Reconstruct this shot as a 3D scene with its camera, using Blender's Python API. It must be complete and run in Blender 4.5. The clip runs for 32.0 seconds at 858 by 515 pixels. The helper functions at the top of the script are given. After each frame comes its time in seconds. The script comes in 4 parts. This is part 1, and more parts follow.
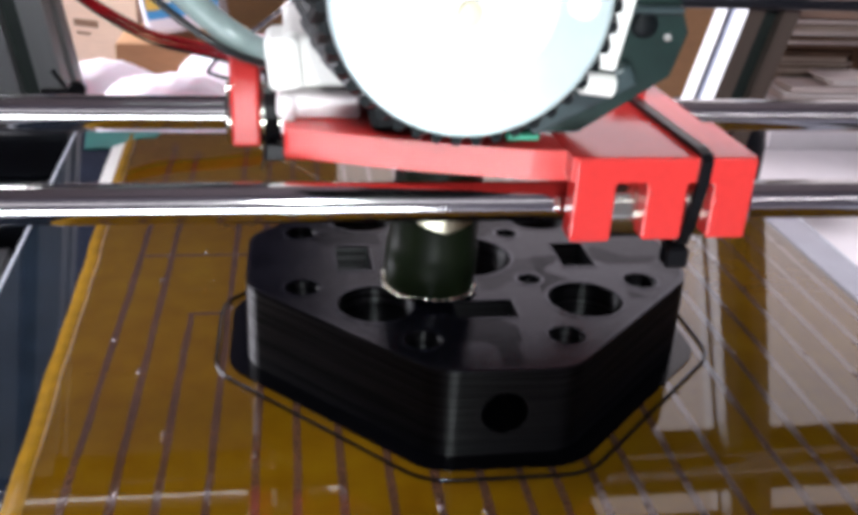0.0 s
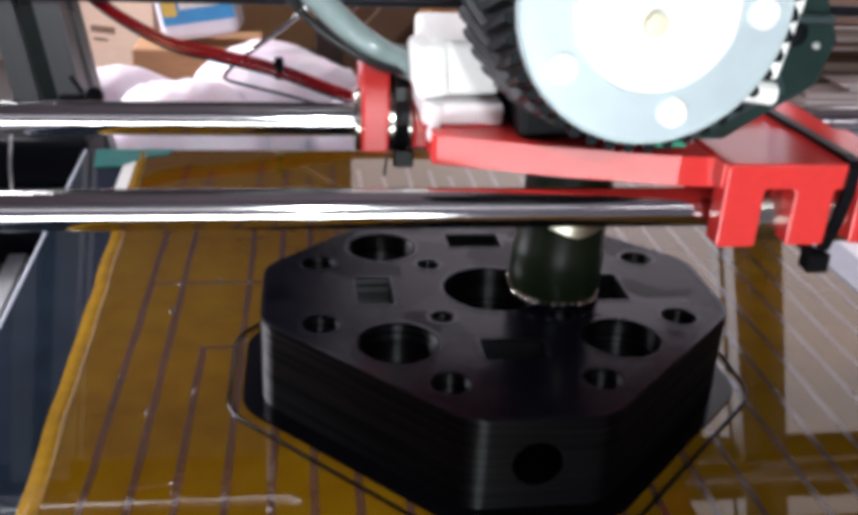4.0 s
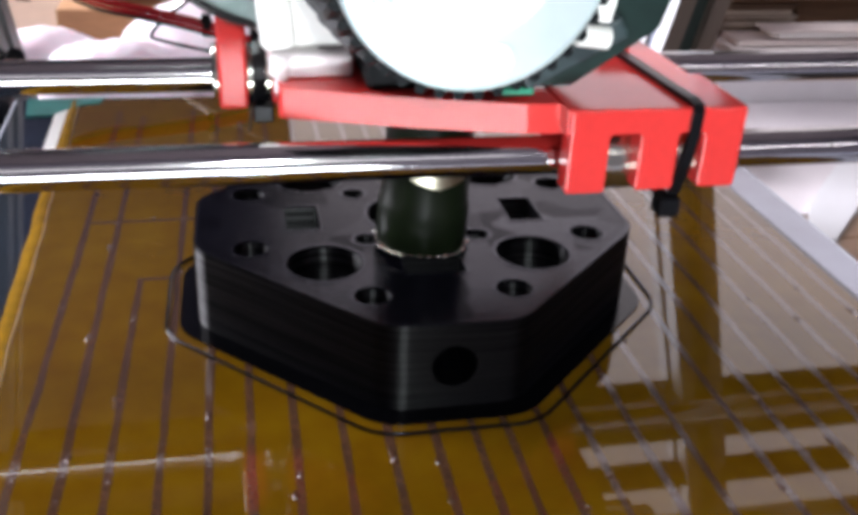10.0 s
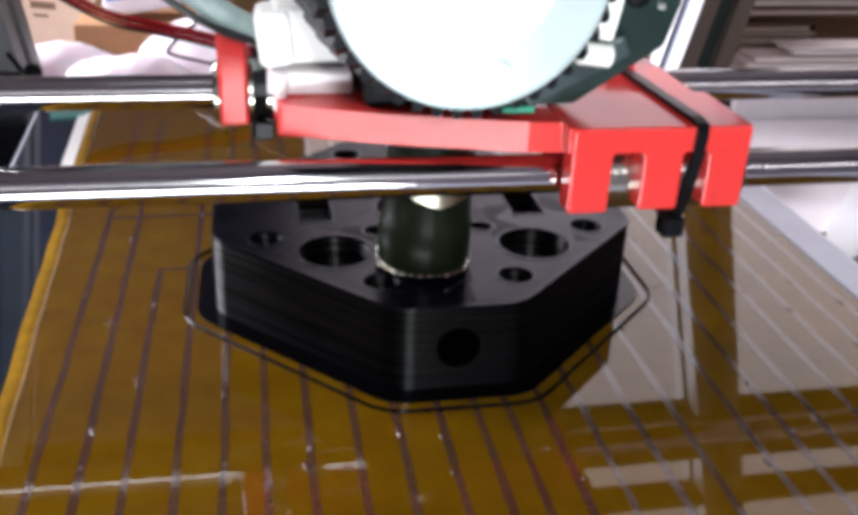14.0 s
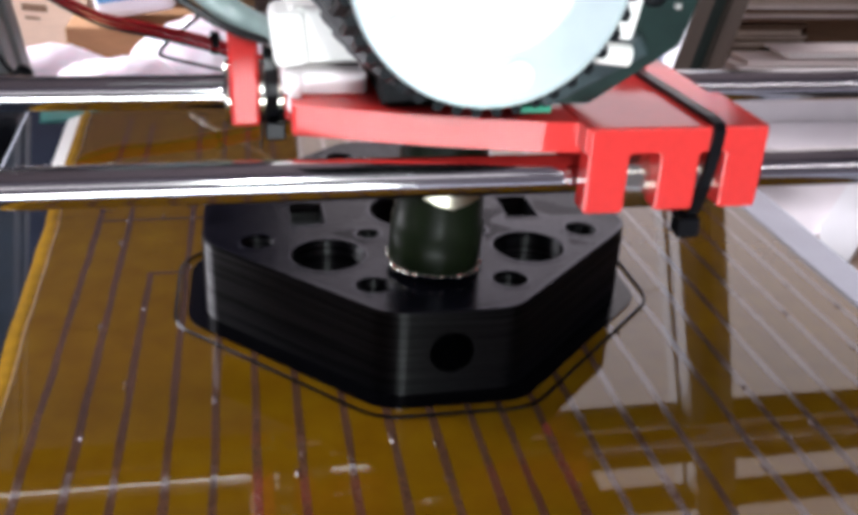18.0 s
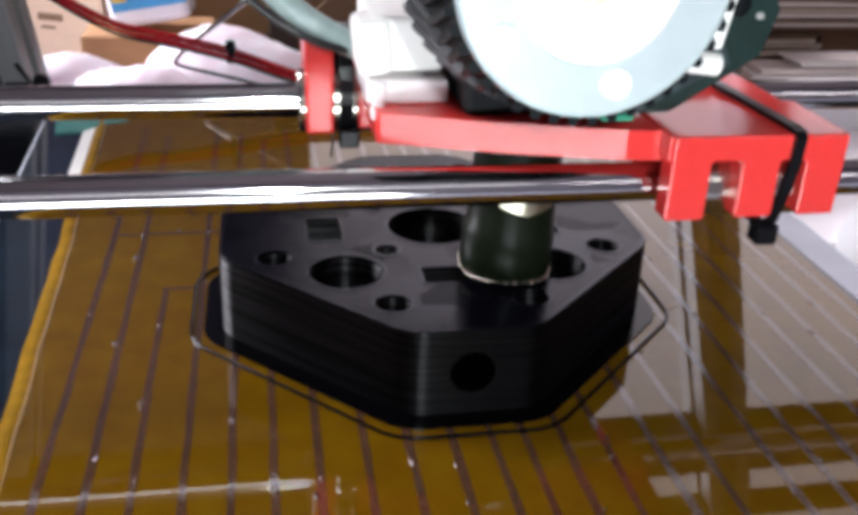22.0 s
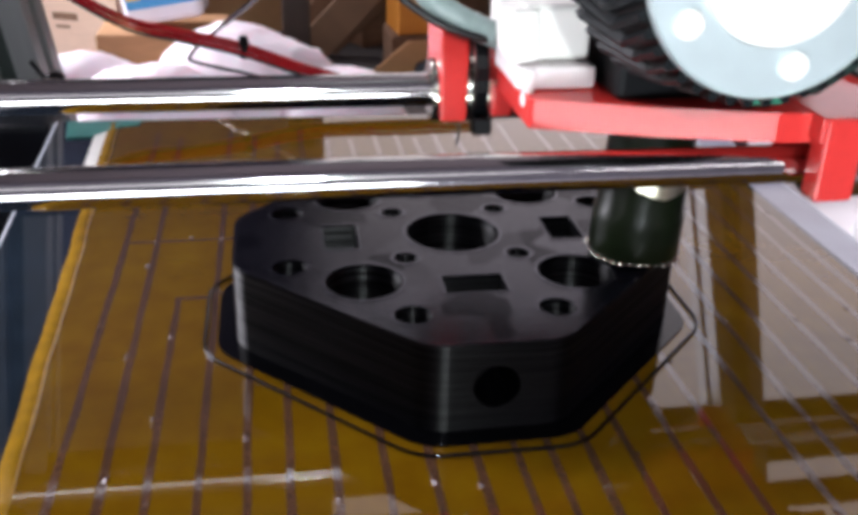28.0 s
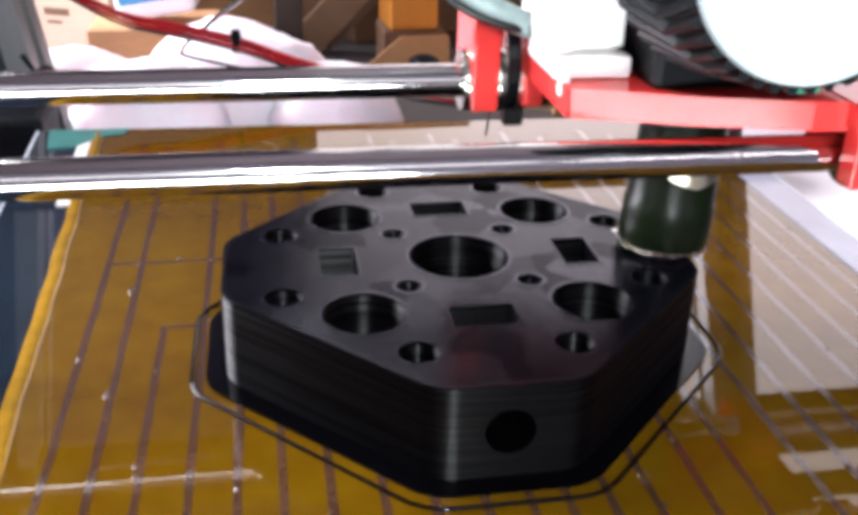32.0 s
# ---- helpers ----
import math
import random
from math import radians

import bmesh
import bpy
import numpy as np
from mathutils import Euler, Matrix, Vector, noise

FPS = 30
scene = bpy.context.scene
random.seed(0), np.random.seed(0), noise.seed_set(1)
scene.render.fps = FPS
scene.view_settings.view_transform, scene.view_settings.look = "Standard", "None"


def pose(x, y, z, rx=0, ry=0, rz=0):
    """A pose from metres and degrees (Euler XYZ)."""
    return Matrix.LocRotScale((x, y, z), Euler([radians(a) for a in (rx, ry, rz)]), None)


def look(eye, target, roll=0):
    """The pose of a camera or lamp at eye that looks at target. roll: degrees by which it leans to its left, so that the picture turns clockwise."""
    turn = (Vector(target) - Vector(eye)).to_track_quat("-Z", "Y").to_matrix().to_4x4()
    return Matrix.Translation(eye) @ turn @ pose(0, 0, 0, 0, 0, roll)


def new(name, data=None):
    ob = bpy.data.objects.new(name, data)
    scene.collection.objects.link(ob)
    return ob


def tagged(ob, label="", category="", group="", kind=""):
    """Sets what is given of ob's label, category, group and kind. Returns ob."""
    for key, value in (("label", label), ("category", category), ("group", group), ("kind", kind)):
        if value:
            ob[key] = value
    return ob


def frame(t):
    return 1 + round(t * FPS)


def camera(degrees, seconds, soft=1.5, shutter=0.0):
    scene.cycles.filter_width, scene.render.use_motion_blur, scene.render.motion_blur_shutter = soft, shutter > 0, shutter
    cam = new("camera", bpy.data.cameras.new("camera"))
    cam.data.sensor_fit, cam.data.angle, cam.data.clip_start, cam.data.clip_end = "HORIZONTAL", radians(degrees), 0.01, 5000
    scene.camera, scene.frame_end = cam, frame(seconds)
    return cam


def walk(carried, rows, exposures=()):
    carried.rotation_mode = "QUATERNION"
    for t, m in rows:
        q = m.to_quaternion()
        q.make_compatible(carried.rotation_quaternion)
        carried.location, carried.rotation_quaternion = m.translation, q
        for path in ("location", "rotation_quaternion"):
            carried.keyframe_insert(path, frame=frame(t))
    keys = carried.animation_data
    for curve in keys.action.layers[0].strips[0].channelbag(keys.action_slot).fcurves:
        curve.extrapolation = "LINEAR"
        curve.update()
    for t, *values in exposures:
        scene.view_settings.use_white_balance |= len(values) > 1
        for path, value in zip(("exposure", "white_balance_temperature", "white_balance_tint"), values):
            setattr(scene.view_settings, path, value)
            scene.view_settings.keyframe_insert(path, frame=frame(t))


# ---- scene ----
import itertools

MM = 0.001


def view(x, y, z, yaw, pitch, roll):
    """A camera pose from millimetres and degrees."""
    return pose(x * MM, y * MM, z * MM, 90 + pitch, 0, yaw) @ pose(0, 0, 0, 0, 0, roll)


# ---- the camera, held by hand in front of the printer ----
cam = camera(48.47, 32.0, soft=5.0)
walk(cam, [
    (0, view(-43.0, -198.6, 124.3, -8.91, -25.23, 2.90)),
    (0.5, view(-42.7, -196.3, 123.6, -8.68, -25.27, 2.66)),
    (1, view(-44.0, -198.1, 124.5, -7.70, -25.04, 2.46)),
    (1.5, view(-44.6, -200.1, 125.6, -7.66, -24.80, 2.56)),
    (2, view(-43.9, -199.0, 125.0, -7.46, -24.84, 2.43)),
    (2.5, view(-44.1, -199.2, 124.8, -7.73, -24.82, 2.46)),
    (4.5, view(-43.6, -198.2, 124.1, -8.05, -24.95, 2.71)),
    (5, view(-43.0, -198.9, 123.9, -8.32, -25.00, 2.73)),
    (5.5, view(-41.8, -198.9, 123.7, -9.41, -25.84, 2.28)),
    (6, view(-42.7, -197.9, 123.4, -8.84, -26.11, 1.79)),
    (6.5, view(-41.8, -197.7, 123.6, -9.07, -25.89, 1.68)),
    (7, view(-42.0, -197.2, 123.2, -8.76, -25.72, 1.56)),
    (7.5, view(-42.6, -199.1, 123.6, -8.95, -25.60, 1.85)),
    (8, view(-41.8, -198.9, 122.9, -9.08, -25.91, 1.61)),
    (8.5, view(-40.6, -201.1, 123.6, -10.89, -27.50, 2.16)),
    (9, view(-40.5, -199.8, 122.9, -12.63, -27.36, 2.96)),
    (9.5, view(-40.6, -197.7, 122.7, -12.12, -27.16, 2.67)),
    (10, view(-40.8, -199.8, 123.5, -11.79, -27.30, 2.50)),
    (10.5, view(-40.3, -197.4, 122.2, -11.30, -27.26, 2.27)),
    (11, view(-41.4, -197.2, 122.7, -11.07, -26.76, 2.39)),
    (11.5, view(-41.3, -198.2, 122.9, -10.93, -26.61, 2.27)),
    (12, view(-41.1, -196.0, 121.8, -11.02, -26.54, 2.34)),
    (12.5, view(-41.2, -195.7, 121.9, -10.55, -26.66, 2.02)),
    (13, view(-41.3, -197.3, 122.3, -10.31, -26.61, 2.03)),
    (13.5, view(-41.9, -200.1, 124.5, -10.20, -26.52, 2.03)),
    (14, view(-41.5, -197.4, 123.2, -10.89, -26.44, 2.38)),
    (14.5, view(-41.3, -197.3, 122.9, -10.69, -26.36, 2.24)),
    (16.5, view(-41.3, -197.1, 122.6, -10.65, -26.19, 2.36)),
    (17, view(-41.2, -196.2, 122.0, -11.21, -26.25, 2.44)),
    (17.5, view(-40.7, -196.8, 122.2, -11.32, -26.28, 2.48)),
    (18, view(-41.1, -196.2, 122.0, -11.33, -26.18, 2.56)),
    (18.5, view(-41.2, -196.0, 122.1, -11.44, -26.00, 2.78)),
    (19, view(-41.2, -197.5, 122.5, -11.82, -25.99, 2.99)),
    (19.5, view(-41.4, -196.0, 122.0, -11.48, -26.00, 2.77)),
    (20, view(-41.3, -197.6, 122.6, -11.33, -26.14, 2.66)),
    (20.5, view(-41.9, -197.2, 122.6, -11.00, -25.89, 2.61)),
    (21, view(-43.0, -197.3, 122.7, -10.78, -25.66, 2.64)),
    (21.5, view(-42.4, -196.2, 122.5, -10.38, -25.59, 2.42)),
    (22, view(-42.4, -196.1, 122.2, -10.57, -25.72, 2.36)),
    (22.5, view(-42.1, -196.9, 122.3, -10.50, -25.83, 2.29)),
    (23, view(-42.2, -195.6, 121.7, -9.87, -25.65, 1.96)),
    (23.5, view(-42.8, -196.1, 122.2, -9.65, -25.51, 2.03)),
    (24, view(-42.3, -195.2, 121.6, -9.82, -25.59, 1.99)),
    (24.5, view(-42.2, -196.3, 121.9, -9.94, -25.75, 1.90)),
    (25, view(-41.7, -195.6, 121.5, -10.20, -25.84, 1.94)),
    (25.5, view(-42.4, -198.6, 122.5, -9.91, -25.74, 1.84)),
    (27.5, view(-41.9, -198.9, 121.3, -9.99, -25.92, 1.76)),
    (28, view(-42.2, -197.1, 120.8, -9.58, -25.92, 1.50)),
    (28.5, view(-42.1, -196.7, 120.9, -9.67, -25.89, 1.54)),
    (29, view(-42.0, -196.1, 120.5, -9.79, -25.85, 1.61)),
    (29.5, view(-41.8, -196.1, 120.1, -9.75, -25.99, 1.44)),
    (30, view(-42.2, -197.5, 120.3, -9.75, -26.06, 1.43)),
    (30.5, view(-42.3, -196.6, 120.0, -9.63, -25.92, 1.47)),
    (31, view(-42.1, -195.5, 119.7, -9.78, -25.89, 1.56)),
    (31.5, view(-42.1, -195.4, 119.4, -9.97, -25.90, 1.68)),
    (32, view(-41.8, -197.1, 119.4, -10.00, -26.08, 1.59)),
], exposures=[(0, -0.32), (5, -0.48), (8, -0.44), (11, -0.29), (14, -0.30), (17, -0.32), (25, -0.34), (28, -0.36), (30, 0.0), (31, 0.30), (32, 0.40)])

# ---- world and lights ----
world = bpy.data.worlds.new("world")
scene.world = world
world.use_nodes = True
WN = world.node_tree.nodes
WN["Background"].inputs[0].default_value = (0.75, 0.82, 1.0, 1)
WN["Background"].inputs[1].default_value = 0.05


def area_lamp(name, eye, target, sx, sy, watts, colour):
    data = bpy.data.lights.new(name, "AREA")
    data.shape, data.size, data.size_y = "RECTANGLE", sx * MM, sy * MM
    data.energy, data.color = watts, colour
    ob = new(name, data)
    ob.matrix_world = look([v * MM for v in eye], [v * MM for v in target])
    return ob


# unseen lamps: fills added low behind the camera and high at the back, the window at the side, the tubes, and the small
# lamp beside the camera
area_lamp("front_tube", (-120, -1250, 545), (0, 0, 40), 1050, 170, 0.9, (0.98, 0.96, 1.0))
area_lamp("low_front_fill", (-330, -1230, -440), (-40, 0, 80), 1040, 280, 22.0, (0.90, 0.96, 1.02))
area_lamp("side_window", (-1250, 680, 460), (0, 430, -20), 740, 480, 44.0, (0.975, 0.955, 1.06))
area_lamp("high_back_fill", (-880, 1100, 1350), (0, 60, 0), 600, 420, 31.0, (0.975, 0.955, 1.04))
area_lamp("far_tube", (900, -1250, 560), (150, 0, 40), 900, 40, 1.6, (0.98, 0.96, 1.02))
area_lamp("clip_lamp", (-38, -420, 245), (-20, 0, 50), 34, 26, 1.7, (0.90, 0.99, 1.02))


# ---- materials ----
def material(name, colour, rough=0.5, metal=0.0, spread=0.15, scale=400.0, bump=0.0, bump_scale=None, coat=0.0, spec=0.5, stretch=(1, 1, 1), dark=None):
    """A surface with grain and stains: two scales of noise vary its colour and roughness, and a fine bump."""
    m = bpy.data.materials.new(name)
    m.use_nodes = True
    n, l = m.node_tree.nodes, m.node_tree.links
    b = n["Principled BSDF"]
    b.inputs["Metallic"].default_value = metal
    b.inputs["Specular IOR Level"].default_value = spec
    b.inputs["Coat Weight"].default_value = coat
    b.inputs["Coat Roughness"].default_value = 0.04
    tc, mp = n.new("ShaderNodeTexCoord"), n.new("ShaderNodeMapping")
    mp.inputs["Scale"].default_value = stretch
    l.new(tc.outputs["Object"], mp.inputs["Vector"])
    fine, broad = n.new("ShaderNodeTexNoise"), n.new("ShaderNodeTexNoise")
    fine.inputs["Scale"].default_value, broad.inputs["Scale"].default_value = scale, scale / 12
    fine.inputs["Detail"].default_value, broad.inputs["Detail"].default_value = 6, 3
    for t in (fine, broad):
        l.new(mp.outputs["Vector"], t.inputs["Vector"])
    add = n.new("ShaderNodeMath")
    add.operation = "MULTIPLY_ADD"
    add.inputs[1].default_value = 0.5
    half = n.new("ShaderNodeMath")
    half.operation = "MULTIPLY"
    half.inputs[1].default_value = 0.5
    l.new(broad.outputs["Fac"], half.inputs[0])
    l.new(fine.outputs["Fac"], add.inputs[0])
    l.new(half.outputs[0], add.inputs[2])
    ramp = n.new("ShaderNodeValToRGB")
    low = dark or [c * (1 - spread) for c in colour]
    high = [min(1, c * (1 + spread)) for c in colour]
    ramp.color_ramp.elements[0].position, ramp.color_ramp.elements[1].position = 0.32, 0.68
    ramp.color_ramp.elements[0].color, ramp.color_ramp.elements[1].color = (*low, 1), (*high, 1)
    l.new(add.outputs[0], ramp.inputs[0])
    l.new(ramp.outputs[0], b.inputs["Base Color"])
    rr = n.new("ShaderNodeMapRange")
    rr.inputs["To Min"].default_value, rr.inputs["To Max"].default_value = rough * 0.75, min(1, rough * 1.25)
    l.new(broad.outputs["Fac"], rr.inputs["Value"])
    l.new(rr.outputs[0], b.inputs["Roughness"])
    if bump:
        bp = n.new("ShaderNodeBump")
        bp.inputs["Strength"].default_value, bp.inputs["Distance"].default_value = bump, 0.0004
        src = fine
        if bump_scale:
            src = n.new("ShaderNodeTexNoise")
            src.inputs["Scale"].default_value = bump_scale
            l.new(mp.outputs["Vector"], src.inputs["Vector"])
        l.new(src.outputs["Fac"], bp.inputs["Height"])
        l.new(bp.outputs[0], b.inputs["Normal"])
    return m


def layered(name, colour, rough, pitch_mm=0.5, ridge=0.05, spec=0.5, top_bump=0.15):
    """Printed plastic: fine level ridges of the layers on the sides, diagonal strokes on the flat top."""
    m = material(name, colour, rough, spread=0.07, scale=500, spec=spec)
    n, l = m.node_tree.nodes, m.node_tree.links
    b = n["Principled BSDF"]
    tc = n.new("ShaderNodeTexCoord")
    w = n.new("ShaderNodeTexWave")
    w.bands_direction = "Z"
    w.inputs["Scale"].default_value = 6.2832 / (20 * pitch_mm * MM)
    w.inputs["Distortion"].default_value = 0.6
    w.inputs["Detail"].default_value = 2
    l.new(tc.outputs["Object"], w.inputs["Vector"])
    d = n.new("ShaderNodeTexWave")
    d.bands_direction = "DIAGONAL"
    d.inputs["Scale"].default_value = 380
    d.inputs["Distortion"].default_value = 1.2
    l.new(tc.outputs["Object"], d.inputs["Vector"])
    b1, b2 = n.new("ShaderNodeBump"), n.new("ShaderNodeBump")
    b1.inputs["Strength"].default_value, b1.inputs["Distance"].default_value = 1.0, ridge * MM
    b2.inputs["Strength"].default_value, b2.inputs["Distance"].default_value = top_bump, 0.00008
    l.new(w.outputs["Fac"], b1.inputs["Height"])
    l.new(d.outputs["Fac"], b2.inputs["Height"])
    l.new(b2.outputs[0], b1.inputs["Normal"])
    l.new(b1.outputs[0], b.inputs["Normal"])
    return m


def glow(name, colour, strength):
    m = bpy.data.materials.new(name)
    m.use_nodes = True
    b = m.node_tree.nodes["Principled BSDF"]
    b.inputs["Base Color"].default_value = (*colour, 1)
    b.inputs["Emission Color"].default_value = (*colour, 1)
    b.inputs["Emission Strength"].default_value = strength
    return m


BLACK_PRINT = layered("black_printed_plastic", (0.0010, 0.0010, 0.0014), 0.40, 0.8, 0.015, spec=0.3)


def level_lines(m):
    """The level lines of the layers: gloss drawn out upright, uneven from layer to layer."""
    n, l = m.node_tree.nodes, m.node_tree.links
    b = n["Principled BSDF"]
    for link in list(b.inputs["Roughness"].links):
        l.remove(link)
    b.inputs["Roughness"].default_value = 0.46
    b.inputs["Anisotropic"].default_value = 1.0
    up = n.new("ShaderNodeCombineXYZ")
    up.inputs[2].default_value = 1.0
    l.new(up.outputs[0], b.inputs["Tangent"])
    tc, mp, nz, r = n.new("ShaderNodeTexCoord"), n.new("ShaderNodeMapping"), n.new("ShaderNodeTexNoise"), n.new("ShaderNodeMapRange")
    mp.inputs["Scale"].default_value = (20, 20, 3600)
    nz.inputs["Scale"].default_value, nz.inputs["Detail"].default_value = 1.0, 3
    l.new(tc.outputs["Object"], mp.inputs["Vector"])
    l.new(mp.outputs["Vector"], nz.inputs["Vector"])
    r.inputs["From Min"].default_value, r.inputs["From Max"].default_value = 0.36, 0.70
    r.inputs["To Min"].default_value, r.inputs["To Max"].default_value = 0.03, 0.50
    l.new(nz.outputs["Fac"], r.inputs["Value"])
    l.new(r.outputs[0], b.inputs["Specular IOR Level"])


level_lines(BLACK_PRINT)
PRINT_RIM = layered("black_perimeter_line", (0.003, 0.003, 0.005), 0.2, 0.9, 0.02, spec=0.3)
BLACK_BRIM = material("thin_black_plastic", (0.0014, 0.0014, 0.002), 0.18, scale=300, spec=0.25)
KAPTON = material("amber_tape", (0.124, 0.064, 0.0018), 0.018, spread=0.16, scale=120, bump=0.02, bump_scale=60, coat=0.15, dark=(0.102, 0.042, 0.0012))
# amber tape brightened in colour for the light on its turned-up edge
TAPE_EDGE_LIT = material("lit_turned_up_tape_edge", (0.29, 0.150, 0.007), 0.15, spread=0.3, scale=200)
TRACE = material("copper_track_under_tape", (0.070, 0.032, 0.018), 0.06, spread=0.4, scale=700, coat=0.5, bump=0.06, spec=0.8)
PLATE = material("dark_glass_plate", (0.010, 0.016, 0.026), 0.05, spread=0.4, scale=90, coat=0.3)
GLASS_EDGE = material("ground_glass_edge", (0.62, 0.65, 0.72), 0.3, scale=300)
STEEL = material("polished_steel", (0.62, 0.61, 0.60), 0.09, metal=1.0, spread=0.05, scale=60, stretch=(1, 12, 12))
CLEAR_GLASS = material("pale_bare_glass", (0.42, 0.42, 0.50), 0.08, spread=0.15, scale=60)
PAPER_WHITE = material("bright_white_card", (0.90, 0.90, 0.92), 0.4, spread=0.03, scale=60)
BRUSHED = material("bearing_steel", (0.62, 0.60, 0.52), 0.22, metal=1.0, spread=0.1, scale=300)
RED = layered("red_printed_plastic", (0.66, 0.040, 0.036), 0.13, 0.6, 0.012, spec=0.36, top_bump=0.04)
BLACK_NYLON = material("black_nylon", (0.004, 0.004, 0.005), 0.3, scale=500, spec=0.16)
GEAR_BLACK = layered("black_gear_plastic", (0.004, 0.0055, 0.0065), 0.5, 0.6, 0.02, spec=0.14)
GEAR_FACE = material("pale_gear_face", (0.71, 0.81, 0.82), 0.3, metal=0.5, spread=0.05, scale=200)
WHITE = material("white_plastic", (0.88, 0.87, 0.82), 0.35, spread=0.05, scale=200)
SHIM = material("milky_glossy_plastic", (0.86, 0.79, 0.79), 0.12, spread=0.12, scale=200)
HOT_END = material("dark_tape_wrap", (0.006, 0.009, 0.004), 0.3, spread=0.5, scale=200, bump=0.35, bump_scale=200, spec=0.14)
BRASS = material("bare_metal_bead", (0.75, 0.72, 0.60), 0.14, metal=1.0, scale=300)
LEVER = material("blue_grey_plastic", (0.035, 0.055, 0.058), 0.35, spread=0.2, scale=200)
GLINT = material("glint_metal", (0.58, 0.55, 0.42), 0.32, metal=1.0, scale=300, bump=0.2)
GREY_HOSE = material("grey_cable_sleeve", (0.27, 0.345, 0.33), 0.25, scale=300)
RED_WIRE = material("red_wire", (0.46, 0.012, 0.018), 0.22, scale=400)
BLACK_WIRE = material("black_wire", (0.012, 0.011, 0.012), 0.35, scale=400)
# darker copy of the aluminium, with shade put into its colour
ALUMINIUM_SHADED = material("shaded_aluminium", (0.24, 0.24, 0.24), 0.4, metal=0.3, spread=0.1, scale=250, stretch=(1, 1, 0.05))
# post metal with the shade of its front put into the colour
POST_SHADED = material("shaded_post_metal", (0.20, 0.150, 0.125), 0.4, metal=0.3, spread=0.15, scale=250, stretch=(1, 1, 0.05))
# near-white strips paint the light on the post's side
LIT_STRIP = material("lit_side_strip", (0.90, 0.90, 0.93), 0.3, spread=0.04, scale=250, stretch=(1, 1, 0.05))
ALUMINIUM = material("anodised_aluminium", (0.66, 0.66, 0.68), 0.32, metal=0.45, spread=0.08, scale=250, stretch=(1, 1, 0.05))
SLOT = material("dark_slot", (0.016, 0.026, 0.022), 0.5, scale=250)
GROOVE = material("groove_metal", (0.30, 0.33, 0.42), 0.4, metal=0.4, scale=250)
DARK_METAL = material("dark_metal", (0.018, 0.02, 0.03), 0.4, metal=0.4, scale=250)
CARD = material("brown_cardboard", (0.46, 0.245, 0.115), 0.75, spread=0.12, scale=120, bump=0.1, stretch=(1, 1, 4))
# brown cardboard with the side light painted in as a paler tone
CARD_LIT = material("lit_cardboard", (0.78, 0.56, 0.42), 0.7, spread=0.07, scale=120, stretch=(1, 1, 4))
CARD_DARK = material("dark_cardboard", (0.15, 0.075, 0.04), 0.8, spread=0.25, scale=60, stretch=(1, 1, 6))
PAPER = material("stacked_board", (0.78, 0.67, 0.63), 0.75, spread=0.25, scale=60, stretch=(0.3, 0.3, 8))
PAPER_PINK = material("pinkish_board", (0.90, 0.79, 0.76), 0.7, spread=0.2, scale=60, stretch=(0.3, 0.3, 8))
CARD_GREY = material("grey_brown_cardboard", (0.48, 0.37, 0.30), 0.8, spread=0.25, scale=60, stretch=(1, 1, 6))
BEAM = material("black_anodised", (0.02, 0.018, 0.016), 0.35, metal=0.3, scale=200)
FRONT_REFLECTOR = material("pale_blue_reflector", (0.55, 0.55, 0.70), 0.6, spread=0.06, scale=60)
PRINT_TOP = layered("black_printed_top", (0.0017, 0.0017, 0.0030), 0.2, 0.9, 0.02, spec=0.30, top_bump=0.25)


def stroke_fields(m, size_mm):
    """Fields of the printed top whose strokes run another way have another gloss."""
    n, l = m.node_tree.nodes, m.node_tree.links
    tc, v, r = n.new("ShaderNodeTexCoord"), n.new("ShaderNodeTexVoronoi"), n.new("ShaderNodeMapRange")
    v.distance = "MANHATTAN"
    v.inputs["Scale"].default_value = 1000 / size_mm
    l.new(tc.outputs["Object"], v.inputs["Vector"])
    sep = n.new("ShaderNodeSeparateColor")
    l.new(v.outputs["Color"], sep.inputs[0])
    r.inputs["To Min"].default_value, r.inputs["To Max"].default_value = 0.045, 0.23
    l.new(sep.outputs[0], r.inputs["Value"])
    l.new(r.outputs[0], n["Principled BSDF"].inputs["Specular IOR Level"])


stroke_fields(PRINT_TOP, 17)
for m in (PRINT_TOP, PRINT_RIM):
    m.node_tree.nodes["Principled BSDF"].inputs["Specular Tint"].default_value = (0.66, 0.68, 1.0, 1)
BAG = material("pink_white_bag", (0.95, 0.81, 0.87), 0.35, spread=0.05, scale=50, bump=0.25, bump_scale=60)
for socket, value in (("Subsurface Weight", 0.7), ("Subsurface Radius", (1, 0.75, 0.8)), ("Subsurface Scale", 0.015)):
    BAG.node_tree.nodes["Principled BSDF"].inputs[socket].default_value = value
TABLE = material("white_board", (0.86, 0.80, 0.82), 0.5, spread=0.05, scale=60)
BENCH = material("dark_bench", (0.035, 0.030, 0.030), 0.55, spread=0.3, scale=40)
WALL = material("dull_wall", (0.024, 0.021, 0.040), 0.85, spread=0.15, scale=12)
PALE_WALL = material("pale_wall", (0.27, 0.25, 0.30), 0.85, spread=0.08, scale=12)
CEILING = material("ceiling_paint", (0.36, 0.30, 0.33), 0.9, spread=0.06, scale=12)
